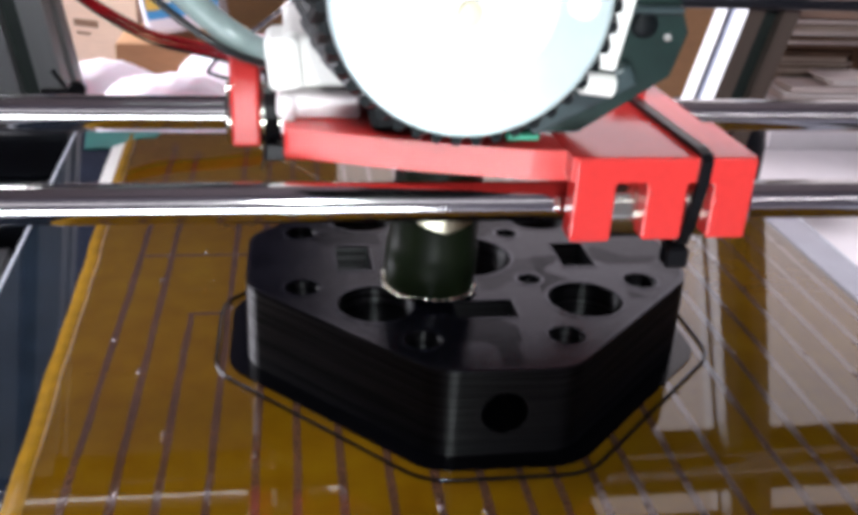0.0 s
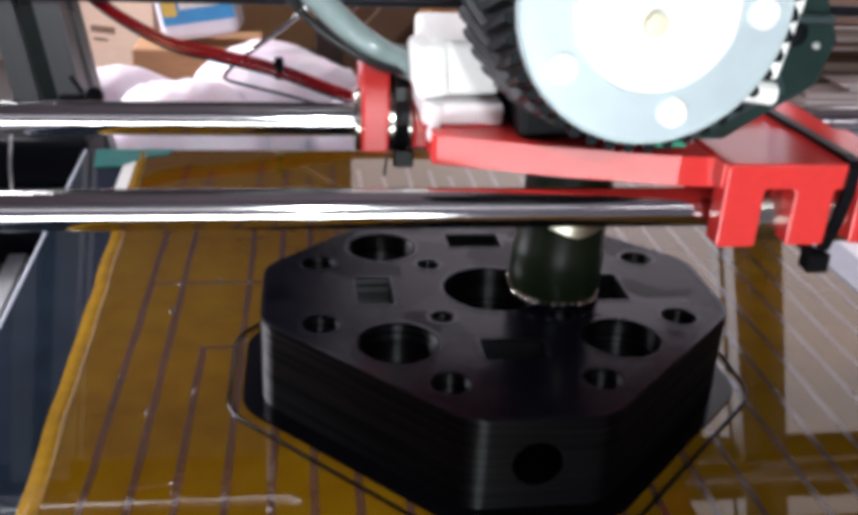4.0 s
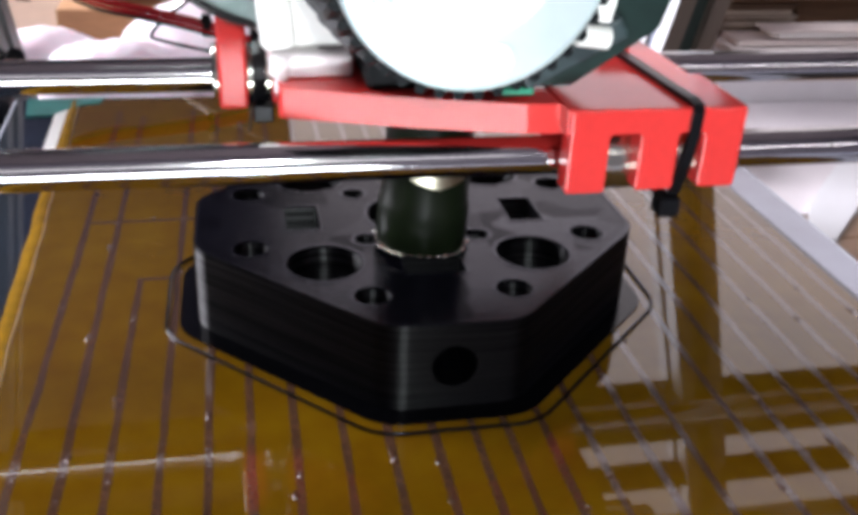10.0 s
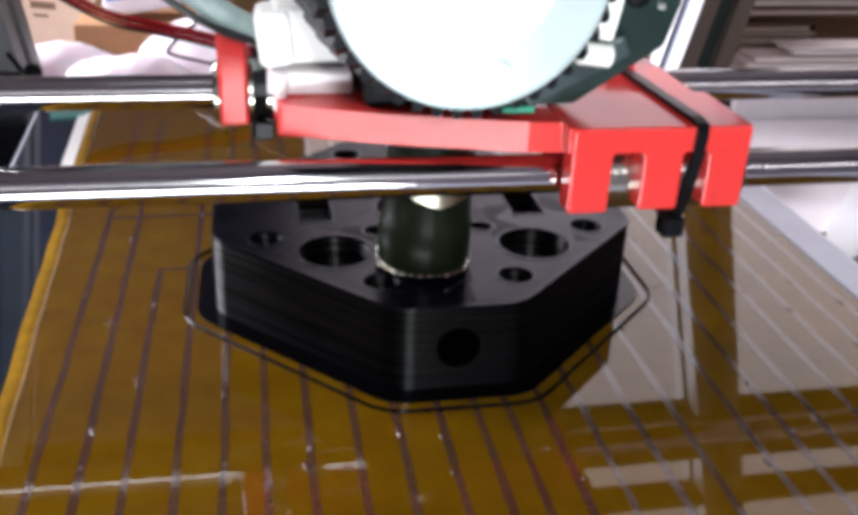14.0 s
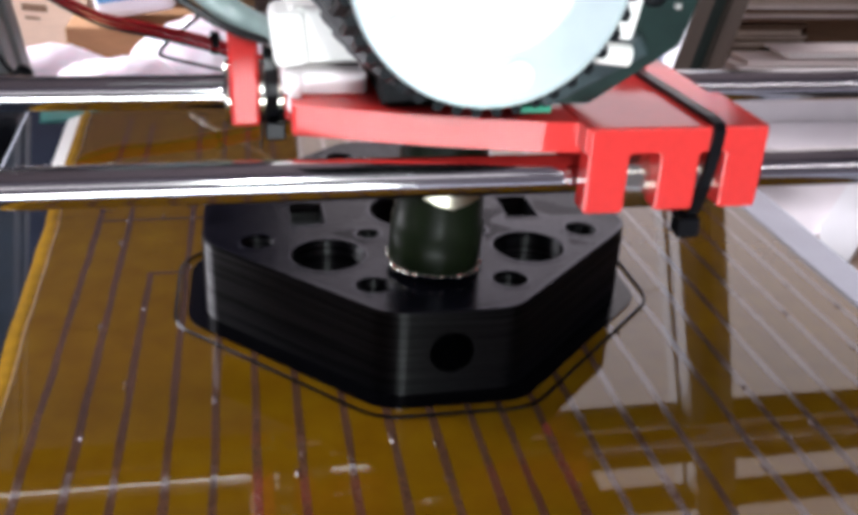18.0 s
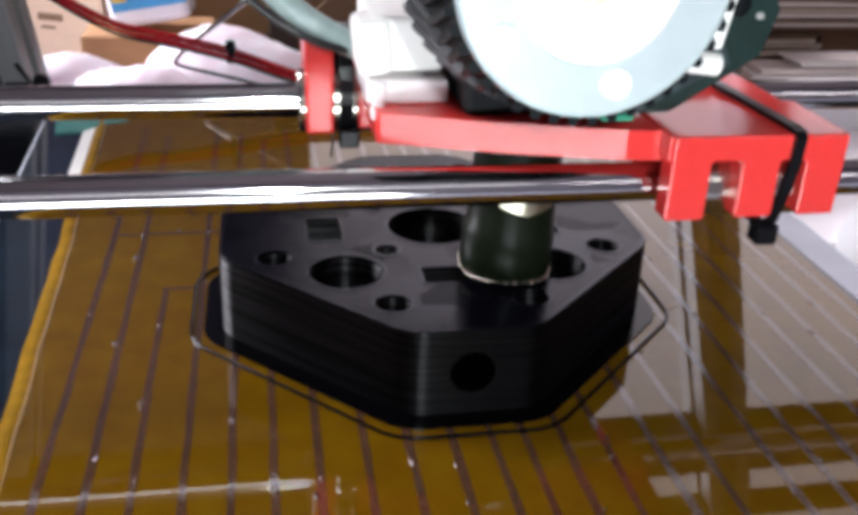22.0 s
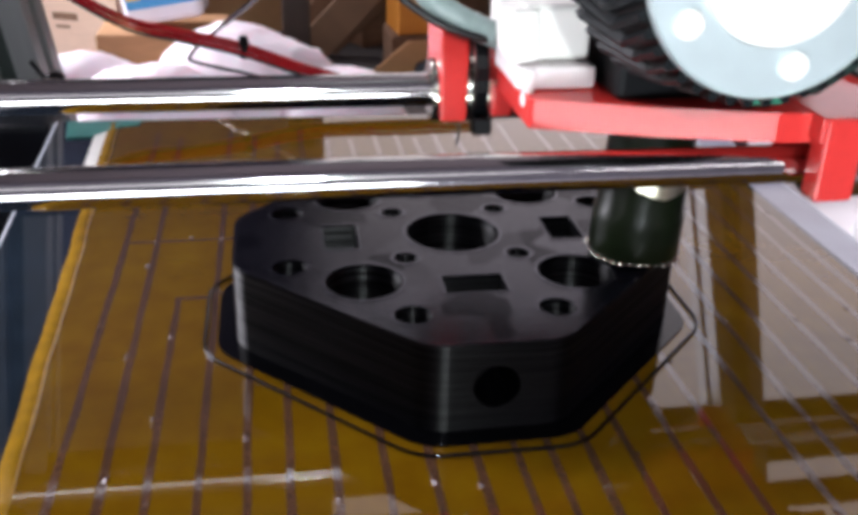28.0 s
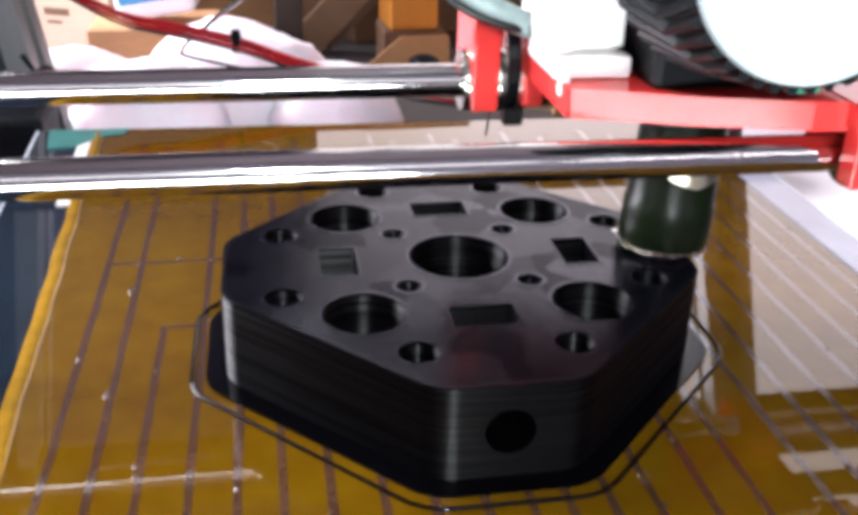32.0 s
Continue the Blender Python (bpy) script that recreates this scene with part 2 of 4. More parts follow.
BOTTLE = material("translucent_white_bottle", (0.82, 0.80, 0.85), 0.25, spread=0.05, scale=60)
BLUE = material("blue_label", (0.05, 0.33, 0.66), 0.4, spread=0.1, scale=80)
YELLOW = material("yellow_label_mark", (0.85, 0.60, 0.12), 0.4, spread=0.1, scale=80)
ORANGE = material("orange_carton", (0.55, 0.20, 0.02), 0.6, spread=0.1, scale=60)
TEAL = material("teal_tape", (0.03, 0.19, 0.17), 0.4, spread=0.25, scale=150)
INK = material("printed_ink", (0.22, 0.12, 0.07), 0.7, scale=300)
LED_GREEN = material("green_circuit_edge", (0.05, 0.36, 0.22), 0.35, spread=0.2, scale=200)
PCB = material("dark_green_shroud", (0.010, 0.026, 0.022), 0.3, spread=0.4, scale=200)
WOOD_DARK = material("dark_stained_wood", (0.042, 0.024, 0.016), 0.6, spread=0.4, scale=60, stretch=(1, 1, 0.06))
WOOD = material("brown_wood", (0.16, 0.085, 0.045), 0.6, spread=0.25, scale=40, stretch=(1, 1, 0.1))
BROWN_PLANK = material("light_brown_wood", (0.36, 0.20, 0.11), 0.5, spread=0.25, scale=60, stretch=(0.08, 1, 1))
CREAM = material("cream_plastic", (0.74, 0.68, 0.48), 0.4, spread=0.06, scale=200)
MOTOR = material("motor_steel", (0.74, 0.73, 0.70), 0.33, metal=0.7, spread=0.1, scale=200)
BLACK_CASE = material("black_plastic_case", (0.006, 0.007, 0.010), 0.4, spread=0.3, scale=80, spec=0.1)
SKY = glow("daylight", (1.0, 0.91, 0.95), 1.45)


# ---- mesh helpers, in millimetres ----
def part(name, bm, mat, parent=None, label=""):
    me = bpy.data.meshes.new(name)
    bmesh.ops.scale(bm, vec=(MM, MM, MM), verts=bm.verts)
    bmesh.ops.recalc_face_normals(bm, faces=bm.faces)
    bm.to_mesh(me)
    bm.free()
    me.materials.append(mat)
    ob = new(name, me)
    if parent:
        ob.parent = parent
    return tagged(ob, label)


def smooth(ob, angle=35):
    for p in ob.data.polygons:
        p.use_smooth = True
    ob.data.set_sharp_from_angle(angle=radians(angle))
    return ob


def thing(name, label, category, x=0, y=0, z=0, group="", kind=""):
    e = new(name)
    e.empty_display_size = 0.01
    e.location = (x * MM, y * MM, z * MM)
    return tagged(e, label, category, group, kind)


def box(bm, x0, x1, y0, y1, z0, z1, bevel=0.0, seg=2, m=None):
    vs = [bm.verts.new(p) for p in itertools.product((x0, x1), (y0, y1), (z0, z1))]
    fs = [(0, 1, 3, 2), (4, 6, 7, 5), (0, 4, 5, 1), (2, 3, 7, 6), (0, 2, 6, 4), (1, 5, 7, 3)]
    faces = [bm.faces.new([vs[i] for i in f]) for f in fs]
    if bevel:
        edges = list({e for f in faces for e in f.edges})
        got = bmesh.ops.bevel(bm, geom=edges, offset=bevel, segments=seg, affect="EDGES", profile=0.5)
        vs = [v for v in vs if v.is_valid] + [v for v in got["verts"] if v.is_valid]
    if m is not None:
        bmesh.ops.transform(bm, matrix=m, verts=list(set(vs)))
    return bm


def ring(c, u, v, r, n):
    return [c + (u * math.cos(2 * math.pi * i / n) + v * math.sin(2 * math.pi * i / n)) * r for i in range(n)]


def lathe(bm, axis, profile, n=32, base=(0, 0, 0), cap=True):
    """Turned shape: profile rows of (distance along the axis, radius)."""
    a = Vector(axis).normalized()
    u = a.orthogonal().normalized()
    v = a.cross(u)
    rows = [[bm.verts.new(q) for q in ring(Vector(base) + a * d, u, v, max(r, 0.01), n)] for d, r in profile]
    for p, q in zip(rows, rows[1:]):
        for i in range(n):
            bm.faces.new((p[i], p[(i + 1) % n], q[(i + 1) % n], q[i]))
    if cap:
        bm.faces.new(rows[0][::-1])
        bm.faces.new(rows[-1])
    return bm


def sweep(bm, pts, r, n=12, fine=6):
    """A round tube along a smooth line through the points."""
    pts = [Vector(p) for p in pts]
    line = []
    for i in range(len(pts) - 1):
        p0, p1, p2, p3 = pts[max(i - 1, 0)], pts[i], pts[i + 1], pts[min(i + 2, len(pts) - 1)]
        for k in range(fine):
            t = k / fine
            line.append(0.5 * ((2 * p1) + (p2 - p0) * t + (2 * p0 - 5 * p1 + 4 * p2 - p3) * t * t + (3 * p1 - p0 - 3 * p2 + p3) * t ** 3))
    line.append(pts[-1])
    rows, u = [], None
    for i, c in enumerate(line):
        d = (line[min(i + 1, len(line) - 1)] - line[max(i - 1, 0)]).normalized()
        u = d.orthogonal().normalized() if u is None else (u - d * u.dot(d)).normalized()
        rows.append([bm.verts.new(q) for q in ring(c, u, d.cross(u), r, n)])
    for p, q in zip(rows, rows[1:]):
        for i in range(n):
            bm.faces.new((p[i], p[(i + 1) % n], q[(i + 1) % n], q[i]))
    bm.faces.new(rows[0][::-1])
    bm.faces.new(rows[-1])
    return bm


def rounded(points, r, n=6):
    """A closed outline with its corners rounded."""
    out = []
    for i, p in enumerate(points):
        p, a, b = Vector(p), Vector(points[i - 1]), Vector(points[(i + 1) % len(points)])
        da, db = (a - p).normalized(), (b - p).normalized()
        half = math.acos(max(-1, min(1, da.dot(db)))) / 2
        cut = min(r / math.tan(half), (a - p).length * 0.49, (b - p).length * 0.49)
        rr = cut * math.tan(half)
        c = p + (da + db).normalized() * rr / math.sin(half)
        s, e = p + da * cut - c, p + db * cut - c
        turn = s.angle_signed(e)
        for k in range(n + 1):
            q = s.copy()
            q.rotate(Matrix.Rotation(-turn * k / n, 2))
            out.append(c + q)
    return out


def circle(x, y, r, n=32):
    return [Vector((x + r * math.cos(2 * math.pi * i / n), y + r * math.sin(2 * math.pi * i / n))) for i in range(n)]


def fill(bm, loops, place):
    """A flat face with holes: the first loop is its outline. place turns a point of the loops into one of the mesh."""
    rings, edges = [], []
    for lp in loops:
        vs = [bm.verts.new(place(q)) for q in lp]
        rings.append(vs)
        edges += [bm.edges.new((vs[i - 1], vs[i])) for i in range(len(vs))]
    bmesh.ops.triangle_fill(bm, use_beauty=True, use_dissolve=False, edges=edges)
    return rings


def slab(bm, outline, z0, z1, holes=(), top_in=0.0):
    """An upright extrusion of an outline with through holes."""
    def lift(z):
        return lambda q: (q[0], q[1], z)
    top = fill(bm, [outline, *holes], lift(z1))
    low = fill(bm, [outline, *holes], lift(z0))
    for a, b in zip(top, low):
        for i in range(len(a)):
            bm.faces.new((a[i - 1], a[i], b[i], b[i - 1]))
    return bm

# ---- the room round the bench ----
BENCH_Z = -95


def plain(name, x0, x1, y0, y1, z0, z1, mat, label, category):
    ob = part(name, box(bmesh.new(), x0, x1, y0, y1, z0, z1), mat)
    return tagged(ob, label, category, kind="structure")


plain("floor", -1600, 1800, -1500, 1700, -900, -860, BENCH, "dark floor of the workroom", "floor")
plain("ceiling", -1600, 1800, -1500, 1700, 2300, 2340, CEILING, "off-white painted ceiling", "ceiling")
plain("wall_west", -1640, -1600, -1500, 1700, -860, 2300, WALL, "dull brown side wall", "wall")
plain("wall_east", 1800, 1840, -1500, 1700, -860, 2300, WALL, "dull brown side wall", "wall")
plain("wall_south", -1600, 1800, -1540, -1500, -860, 2300, PALE_WALL, "pale wall behind the camera", "wall")


def wall_north():
    bm = bmesh.new()
    slab(bm, [Vector(p) for p in ((-1600, -860), (1800, -860), (1800, 2300), (-1600, 2300))], 1500, 1540,
         [[Vector(p) for p in ((WIN_X0, WIN_Z0), (WIN_X1, WIN_Z0), (WIN_X1, WIN_Z1), (WIN_X0, WIN_Z1))]])
    bmesh.ops.transform(bm, matrix=Matrix(((1, 0, 0, 0), (0, 0, 1, 0), (0, 1, 0, 0), (0, 0, 0, 1))), verts=bm.verts)
    ob = part("wall_north", bm, WALL)
    tagged(ob, "dull brown wall with a wide bright window", "wall", kind="structure")
    sky = part("backdrop", box(bmesh.new(), WIN_X0 - 300, WIN_X1 + 300, 1640, 1650, WIN_Z0 - 300, WIN_Z1 + 300), SKY)
    tagged(sky, "bright daylight outside the window", "backdrop", kind="structure")


WIN_X0, WIN_X1, WIN_Z0, WIN_Z1 = 40, 1600, 250, 1950
wall_north()

plain("bench", -900, 1100, -300, 1200, BENCH_Z - 30, BENCH_Z, BENCH, "dark workbench under the printer", "bench")


# ---- printer frame ----
ROD_F, ROD_B = (-25.06, 53.8), (26.2, 56.3)


def smooth_rod(y, z, label):
    bm = lathe(bmesh.new(), (1, 0, 0), [(0, 3.6), (0.4, 4), (519.6, 4), (520, 3.6)], 40, (-250, y, z))
    ob = smooth(part("smooth_rod", bm, STEEL))
    return tagged(ob, label, "rod", "guide rods of the carriage")


smooth_rod(*ROD_F, "polished steel guide rod under the carriage, nearer the bed front")
smooth_rod(*ROD_B, "polished steel guide rod under the carriage, nearer the bed back")


def extrusion(name, base, top, w, label, turn=0, mat=None, slot=0.14):
    """A slotted aluminium profile between two points."""
    a, b = Vector(base), Vector(top)
    L = (b - a).length
    h, s, d = w / 2, w * slot, w * 0.2
    prof = []
    for k in range(4):
        for p in ((h, -h), (h, -s), (h - d, -s), (h - d, s), (h, s)):
            c, q = [(1, 0), (0, 1), (-1, 0), (0, -1)][k]
            prof.append(Vector((p[0] * c - p[1] * q, p[0] * q + p[1] * c)))
    bm = slab(bmesh.new(), prof, 0, L)
    e = thing(name, label, "frame post")
    ob = part("profile", bm, mat or ALUMINIUM, e)
    core = part("slot_lining", slab(bmesh.new(), [Vector(p) for p in ((-h + d - .3, -h + d - .3), (h - d + .3, -h + d - .3), (h - d + .3, h - d + .3), (-h + d - .3, h - d + .3))], 1, L - 1), SLOT, e)
    e.matrix_world = Matrix.Translation(a * MM) @ (b - a).to_track_quat("Z", "Y").to_matrix().to_4x4() @ pose(0, 0, 0, 0, 0, turn)
    return e


def lit_face(post, length, w):
    """Two strips coloured bright, painting the light on the profile's face turned to the side window."""
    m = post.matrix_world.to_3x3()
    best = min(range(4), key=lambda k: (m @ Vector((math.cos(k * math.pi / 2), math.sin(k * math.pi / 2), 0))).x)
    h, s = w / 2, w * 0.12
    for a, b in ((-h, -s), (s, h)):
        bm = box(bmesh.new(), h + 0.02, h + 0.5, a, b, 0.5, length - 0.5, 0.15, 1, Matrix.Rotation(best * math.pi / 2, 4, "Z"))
        part("lit_strip", bm, LIT_STRIP, post, "strip coloured bright for the lit side")
    # groove floor coloured paler than the slots, for the light on this side
    groove = box(bmesh.new(), h - 2.2, h - 1.4, -s - 1, s + 1, 0.5, length - 0.5, m=Matrix.Rotation(best * math.pi / 2, 4, "Z"))
    part("groove_floor", groove, GROOVE, post, "blue-grey groove floor")


lit_face(extrusion("frame_post", (146.5, 238, BENCH_Z), (250, 248, 330), 27, "slotted frame post coloured dark, with bright strips painting its lit side", 0, POST_SHADED, 0.18), 437, 27)
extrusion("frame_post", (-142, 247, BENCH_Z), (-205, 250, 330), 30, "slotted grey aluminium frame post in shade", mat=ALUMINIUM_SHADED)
extrusion("frame_beam", (-230, 240, 218.3), (340, 240, 218.3), 21, "slotted black top beam of the frame", mat=BEAM, slot=0.05)
extrusion("frame_beam", (-230, 240, 236.5), (340, 240, 236.5), 11.8, "slotted black top beam of the frame", mat=BEAM, slot=0.05)
extrusion("frame_beam", (-230, 240, 274), (340, 240, 274), 12, "thin black rail above the top beam", mat=BEAM, slot=0.05)
# thin bright line added for the streak mirrored in the bed
bm = lathe(bmesh.new(), (1, 0, 0), [(0, 0.2), (0.2, 0.3), (559.8, 0.3), (560, 0.2)], 12, (-225, 234, 229.8))
tagged(smooth(part("bright_line", bm, STEEL)), "thin bright steel line added along the top beam", "wire")

bm = lathe(bmesh.new(), (1, 0, 0), [(0, 2.2), (0.5, 2.6), (579.5, 2.6), (580, 2.2)], 20, (-240, 219, 50.6))
tagged(smooth(part("cross_rod", bm, DARK_METAL)), "dark steel rod across the back of the frame", "rod")
extrusion("side_rail", (-150, -180, -62), (-172, 186, -62), 20, "slotted aluminium rail along the side of the frame")
extrusion("side_rail", (160, -180, -62), (160, 222, -62), 20, "slotted aluminium rail along the side of the frame")


# ---- things on the bench behind the printer ----
def knob():
    e = thing("frame_bolt", "black plastic knob on a bolt at the frame post", "bolt")
    smooth(part("head", lathe(bmesh.new(), (0, -1, 0), [(0, 2.5), (0.6, 4.0), (4, 4.2), (5, 3.2)], 20, (-136, 228, 6)), BLACK_NYLON, e))
    part("bracket", box(bmesh.new(), -152, -138, 226, 232, -2, 5, 0.8, 1), BLACK_NYLON, e, "black corner bracket")


knob()


def carton(name, x, y, w, d, h, turn, mat, label, flap=None, z=BENCH_Z, marks=()):
    """A closed cardboard box with a lid seam and printed marks on its front."""
    e = thing(name, label, "cardboard box")
    part("body", box(bmesh.new(), -w / 2, w / 2, -d / 2, d / 2, 0, h, 1.2, 2), mat, e)
    part("lid_flap", box(bmesh.new(), -w / 2 + 1, w / 2 - 1, -d / 2 + 1, -0.6, h, h + 1.4, 0.3, 1), mat, e)
    part("lid_flap", box(bmesh.new(), -w / 2 + 1, w / 2 - 1, 0.6, d / 2 - 1, h, h + 1.4, 0.3, 1), mat, e)
    for x0, x1, z0, z1 in marks:
        part("printed_mark", box(bmesh.new(), x0, x1, -d / 2 - 0.25, -d / 2 + 0.3, z0, z1), INK, e, "dark printed bar")
    e.matrix_world = Matrix.Translation((x * MM, y * MM, z * MM)) @ pose(0, 0, 0, 0, 0, turn)
    return e


def carton_lit():
    """The box with one corner towards the printer, coloured pale for the light on its face."""
    e = carton("cardboard_box", -204, 745, 150, 170, 200, -24, CARD_LIT, "brown cardboard box coloured pale as if lit, with small printed marks, on the bench", marks=((12, 36, 36, 42), (14, 28, 29, 31.5)))
    return e


carton_lit()
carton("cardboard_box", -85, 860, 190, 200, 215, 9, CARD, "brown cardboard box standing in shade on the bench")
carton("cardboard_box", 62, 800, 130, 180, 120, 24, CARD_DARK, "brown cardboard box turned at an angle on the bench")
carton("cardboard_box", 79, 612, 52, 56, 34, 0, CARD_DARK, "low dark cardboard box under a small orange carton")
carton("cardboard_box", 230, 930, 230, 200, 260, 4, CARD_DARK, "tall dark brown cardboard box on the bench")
carton("cardboard_box", 232, 500, 116, 110, 150, -12, CARD, "brown cardboard box standing close behind the frame post")
carton("orange_carton", 77, 612, 40, 46, 70, 6, ORANGE, "small orange carton on a low dark box", z=BENCH_Z + 35.6)
carton("cardboard_box", -330, 800, 150, 200, 230, 6, CARD_LIT, "brown cardboard box on the bench behind the frame post")


ob = part("timber_post", box(bmesh.new(), -35, -12, 600, 625, BENCH_Z, 160, 1.5, 2), WOOD_DARK)
tagged(ob, "dark brown upright timber standing on the bench", "timber")


def jug():
    """A white jug with a blue label, lying tilted on the boxes' edge."""
    e = thing("plastic_jug", "translucent white plastic jug with a blue label on the bench", "jug")
    part("body", box(bmesh.new(), -30, 30, -18, 18, 0, 86, 7, 4), BOTTLE, e)
    smooth(part("neck", lathe(bmesh.new(), (0, 0, 1), [(0, 12), (6, 11), (14, 9), (22, 9), (22, 11), (34, 11), (35, 9.5)], 24, (0, 0, 85)), BOTTLE, e))
    part("label", box(bmesh.new(), -25, 29.6, -18.8, -17.6, 13, 60, 0.3, 1), BLUE, e, "blue paper label")
    part("label_mark", box(bmesh.new(), -24, -13, -19.3, -18.5, 20, 34, 1.5, 2), YELLOW, e, "yellow printed patch")
    part("label_panel", box(bmesh.new(), -11, 28.5, -19.3, -18.5, 24, 57, 0.3, 1), WHITE, e, "white printed panel")
    e.matrix_world = Matrix.Translation((-120 * MM, 560 * MM, (BENCH_Z + 57) * MM)) @ pose(0, 0, 0, 0, -10, -6)
    return e


def blob(name, sx, sy, sz, seed, mat, amp=0.25, freq=1.6, sub=5):
    """A crumpled soft lump."""
    bm = bmesh.new()
    bmesh.ops.create_icosphere(bm, subdivisions=sub, radius=1)
    for v in bm.verts:
        n = v.co.normalized()
        f = 1 + amp * noise.noise(n * freq + Vector((seed, 0, 0))) + amp * 0.5 * abs(noise.noise(n * freq * 3.1 + Vector((0, seed, 0)))) + amp * 0.2 * noise.noise(n * freq * 8 + Vector((0, 0, seed)))
        v.co = Vector((n.x * sx * f, n.y * sy * f, max(n.z * sz * f, -0.35 * sz)))
    return smooth(part(name, bm, mat), 50)


def bags():
    white, pink = "crumpled white plastic bag on the bench", "pinkish white crumpled plastic bag on the bench"
    for x, y, sx, sy, sz, seed, lab in ((-172, 436, 62, 36, 44, 3.1, white), (-62, 452, 66, 40, 55, 8.7, pink), (-120, 412, 54, 30, 44, 5.2, white), (-4, 432, 48, 36, 38, 2.2, pink)):
        ob = blob("plastic_bag", sx, sy, sz, seed, BAG, 0.12)
        ob.location = (x * MM, y * MM, (BENCH_Z + 0.35 * sz) * MM)
        tagged(ob, lab, "bag", "plastic bags behind the printer")


bags()
# block added to hold the jug, where the carton's shaded side shows
e = thing("jug_stand", "brown cardboard block added under the jug, standing in for the carton's shaded side", "cardboard block")
part("block", box(bmesh.new(), -172, -78, 530, 600, BENCH_Z, BENCH_Z + 51.5, 1, 1), CARD, e)
jug()


def wires():
    """Red wires bundled with black ones, from the frame to the back of the carriage."""
    e = thing("wire_bundle", "bundle of red and black wires with a black zip tie", "wire bundle")
    mid = [(-186, 250, 80), (-146, 243, 54), (-127, 235, 41), (-103, 225, 30.5), (-82, 220, 26.5), (-55, 214, 20.5), (-26, 205, 13), (4, 190, 8), (40, 180, 4)]
    rnd = random.Random(4)
    for k in range(9):
        oy, oz = 2.6 * math.cos(k * 2.4) * (0.4 + 0.6 * rnd.random()), 2.6 * math.sin(k * 2.4)
        pts = [(x, y + oy * (1 + 0.5 * rnd.random()), z + oz * (0.8 + 0.5 * rnd.random())) for x, y, z in mid]
        smooth(part("wire", sweep(bmesh.new(), pts, 0.62, 8, 5), BLACK_WIRE if k in (3, 7) else RED_WIRE, e), 60)
    bm = lathe(bmesh.new(), (0.95, -0.1, -0.25), [(0, 2.6), (0, 4.0), (2.6, 4.0), (2.6, 2.6), (0, 2.6)], 18, (-56, 214.5, 21.2), cap=False)
    tie = part("zip_tie", bm, BLACK_NYLON, e, "black zip tie")
    part("tie_head", box(bmesh.new(), -57, -53, 209, 213, 23, 27.5, 0.6, 1), BLACK_NYLON, tie)
    hook = sweep(bmesh.new(), [(-20, 260, -12), (-52, 250, 0), (-78, 245, 8), (-80.5, 246, 10.5), (-77, 248, 14.5), (-69.5, 250.2, 20.6)], 0.8, 8, 6)
    smooth(part("loose_wire", hook, BLACK_WIRE, e, "single dark loose wire"), 60)
    bm = lathe(bmesh.new(), (50, 10, 36), [(0, 0.9), (0.5, 1.2), (69.5, 1.2), (70, 0.9)], 14, (-70, 250, 20))
    smooth(part("steel_pin", bm, STEEL, e, "bright steel pin on the wire end"), 60)
    return e


def post_tie():
    """A knotted black tie with its tail, round the foot of the frame post."""
    e = thing("cable_tie", "black knotted cable tie at the foot of the frame post", "cable tie")
    band = sweep(bmesh.new(), [(-146.5, 231.5, 13), (-143.4, 230.6, 8.6), (-140.3, 230, 4.6), (-137.5, 230, 4.4)], 1.1, 10, 5)
    smooth(part("band", band, BLACK_NYLON, e), 60)
    knot = lathe(bmesh.new(), (0.2, -0.5, 1), [(-2.6, 0.4), (-2.3, 1.7), (-1.2, 2.5), (0.6, 2.6), (1.9, 1.9), (2.5, 0.5)], 18, (-136, 230, 5.2))
    smooth(part("knot", knot, BLACK_NYLON, e), 60)


post_tie()
wires()


# ---- right-hand end of the bench ----
def pile(label, x, y, z, w, d, rows, jitter, mats, seed, thick=1.5):
    """A pile of cardboard sheets, each a little out of line."""
    e = thing("board_stack", label, "stack of boards", group="stacked cardboard beside the printer")
    rnd = random.Random(seed)
    for k in range(rows):
        th = thick * rnd.uniform(0.75, 1.25)
        dx, dy = rnd.uniform(-jitter, jitter), rnd.uniform(-jitter, 0)
        m = Matrix.Translation((x + dx, y + dy, z)) @ Matrix.Rotation(radians(rnd.uniform(-1.8, 1.8)), 4, "Z")
        bm = bmesh.new()
        outline = rounded([Vector(p) for p in ((0, 0), (w, 0), (w, d), (0, d))], rnd.uniform(2, 5), 3)
        slab(bm, outline, 0, th)
        seed_k = rnd.uniform(0, 50)
        for v in bm.verts:
            v.co.z += 0.35 * noise.noise(Vector((v.co.x * 0.03, v.co.y * 0.03, seed_k)))
        bmesh.ops.transform(bm, matrix=m, verts=bm.verts)
        part("sheet", bm, mats[rnd.randrange(len(mats))], e)
        z += th + 0.55
    return z


WBOX = -56
e = thing("white_box", "white box standing under the stacked boards", "box")
part("body", box(bmesh.new(), 303, 660, 430, 660, BENCH_Z, WBOX - 14.3, 0.8, 1), TABLE, e)
part("lid", box(bmesh.new(), 302.2, 660.8, 429.2, 660.8, WBOX - 14, WBOX, 0.8, 1), TABLE, e)
z = pile("pinkish grey board strips stacked on a white box", 311, 436, WBOX + 0.2, 300, 30, 5, 5, (PAPER, PAPER_PINK), 9)
pile("pinkish grey board strips stacked on a white box", 343, 438, z + 0.2, 250, 26, 3, 5, (PAPER_PINK, PAPER), 5)
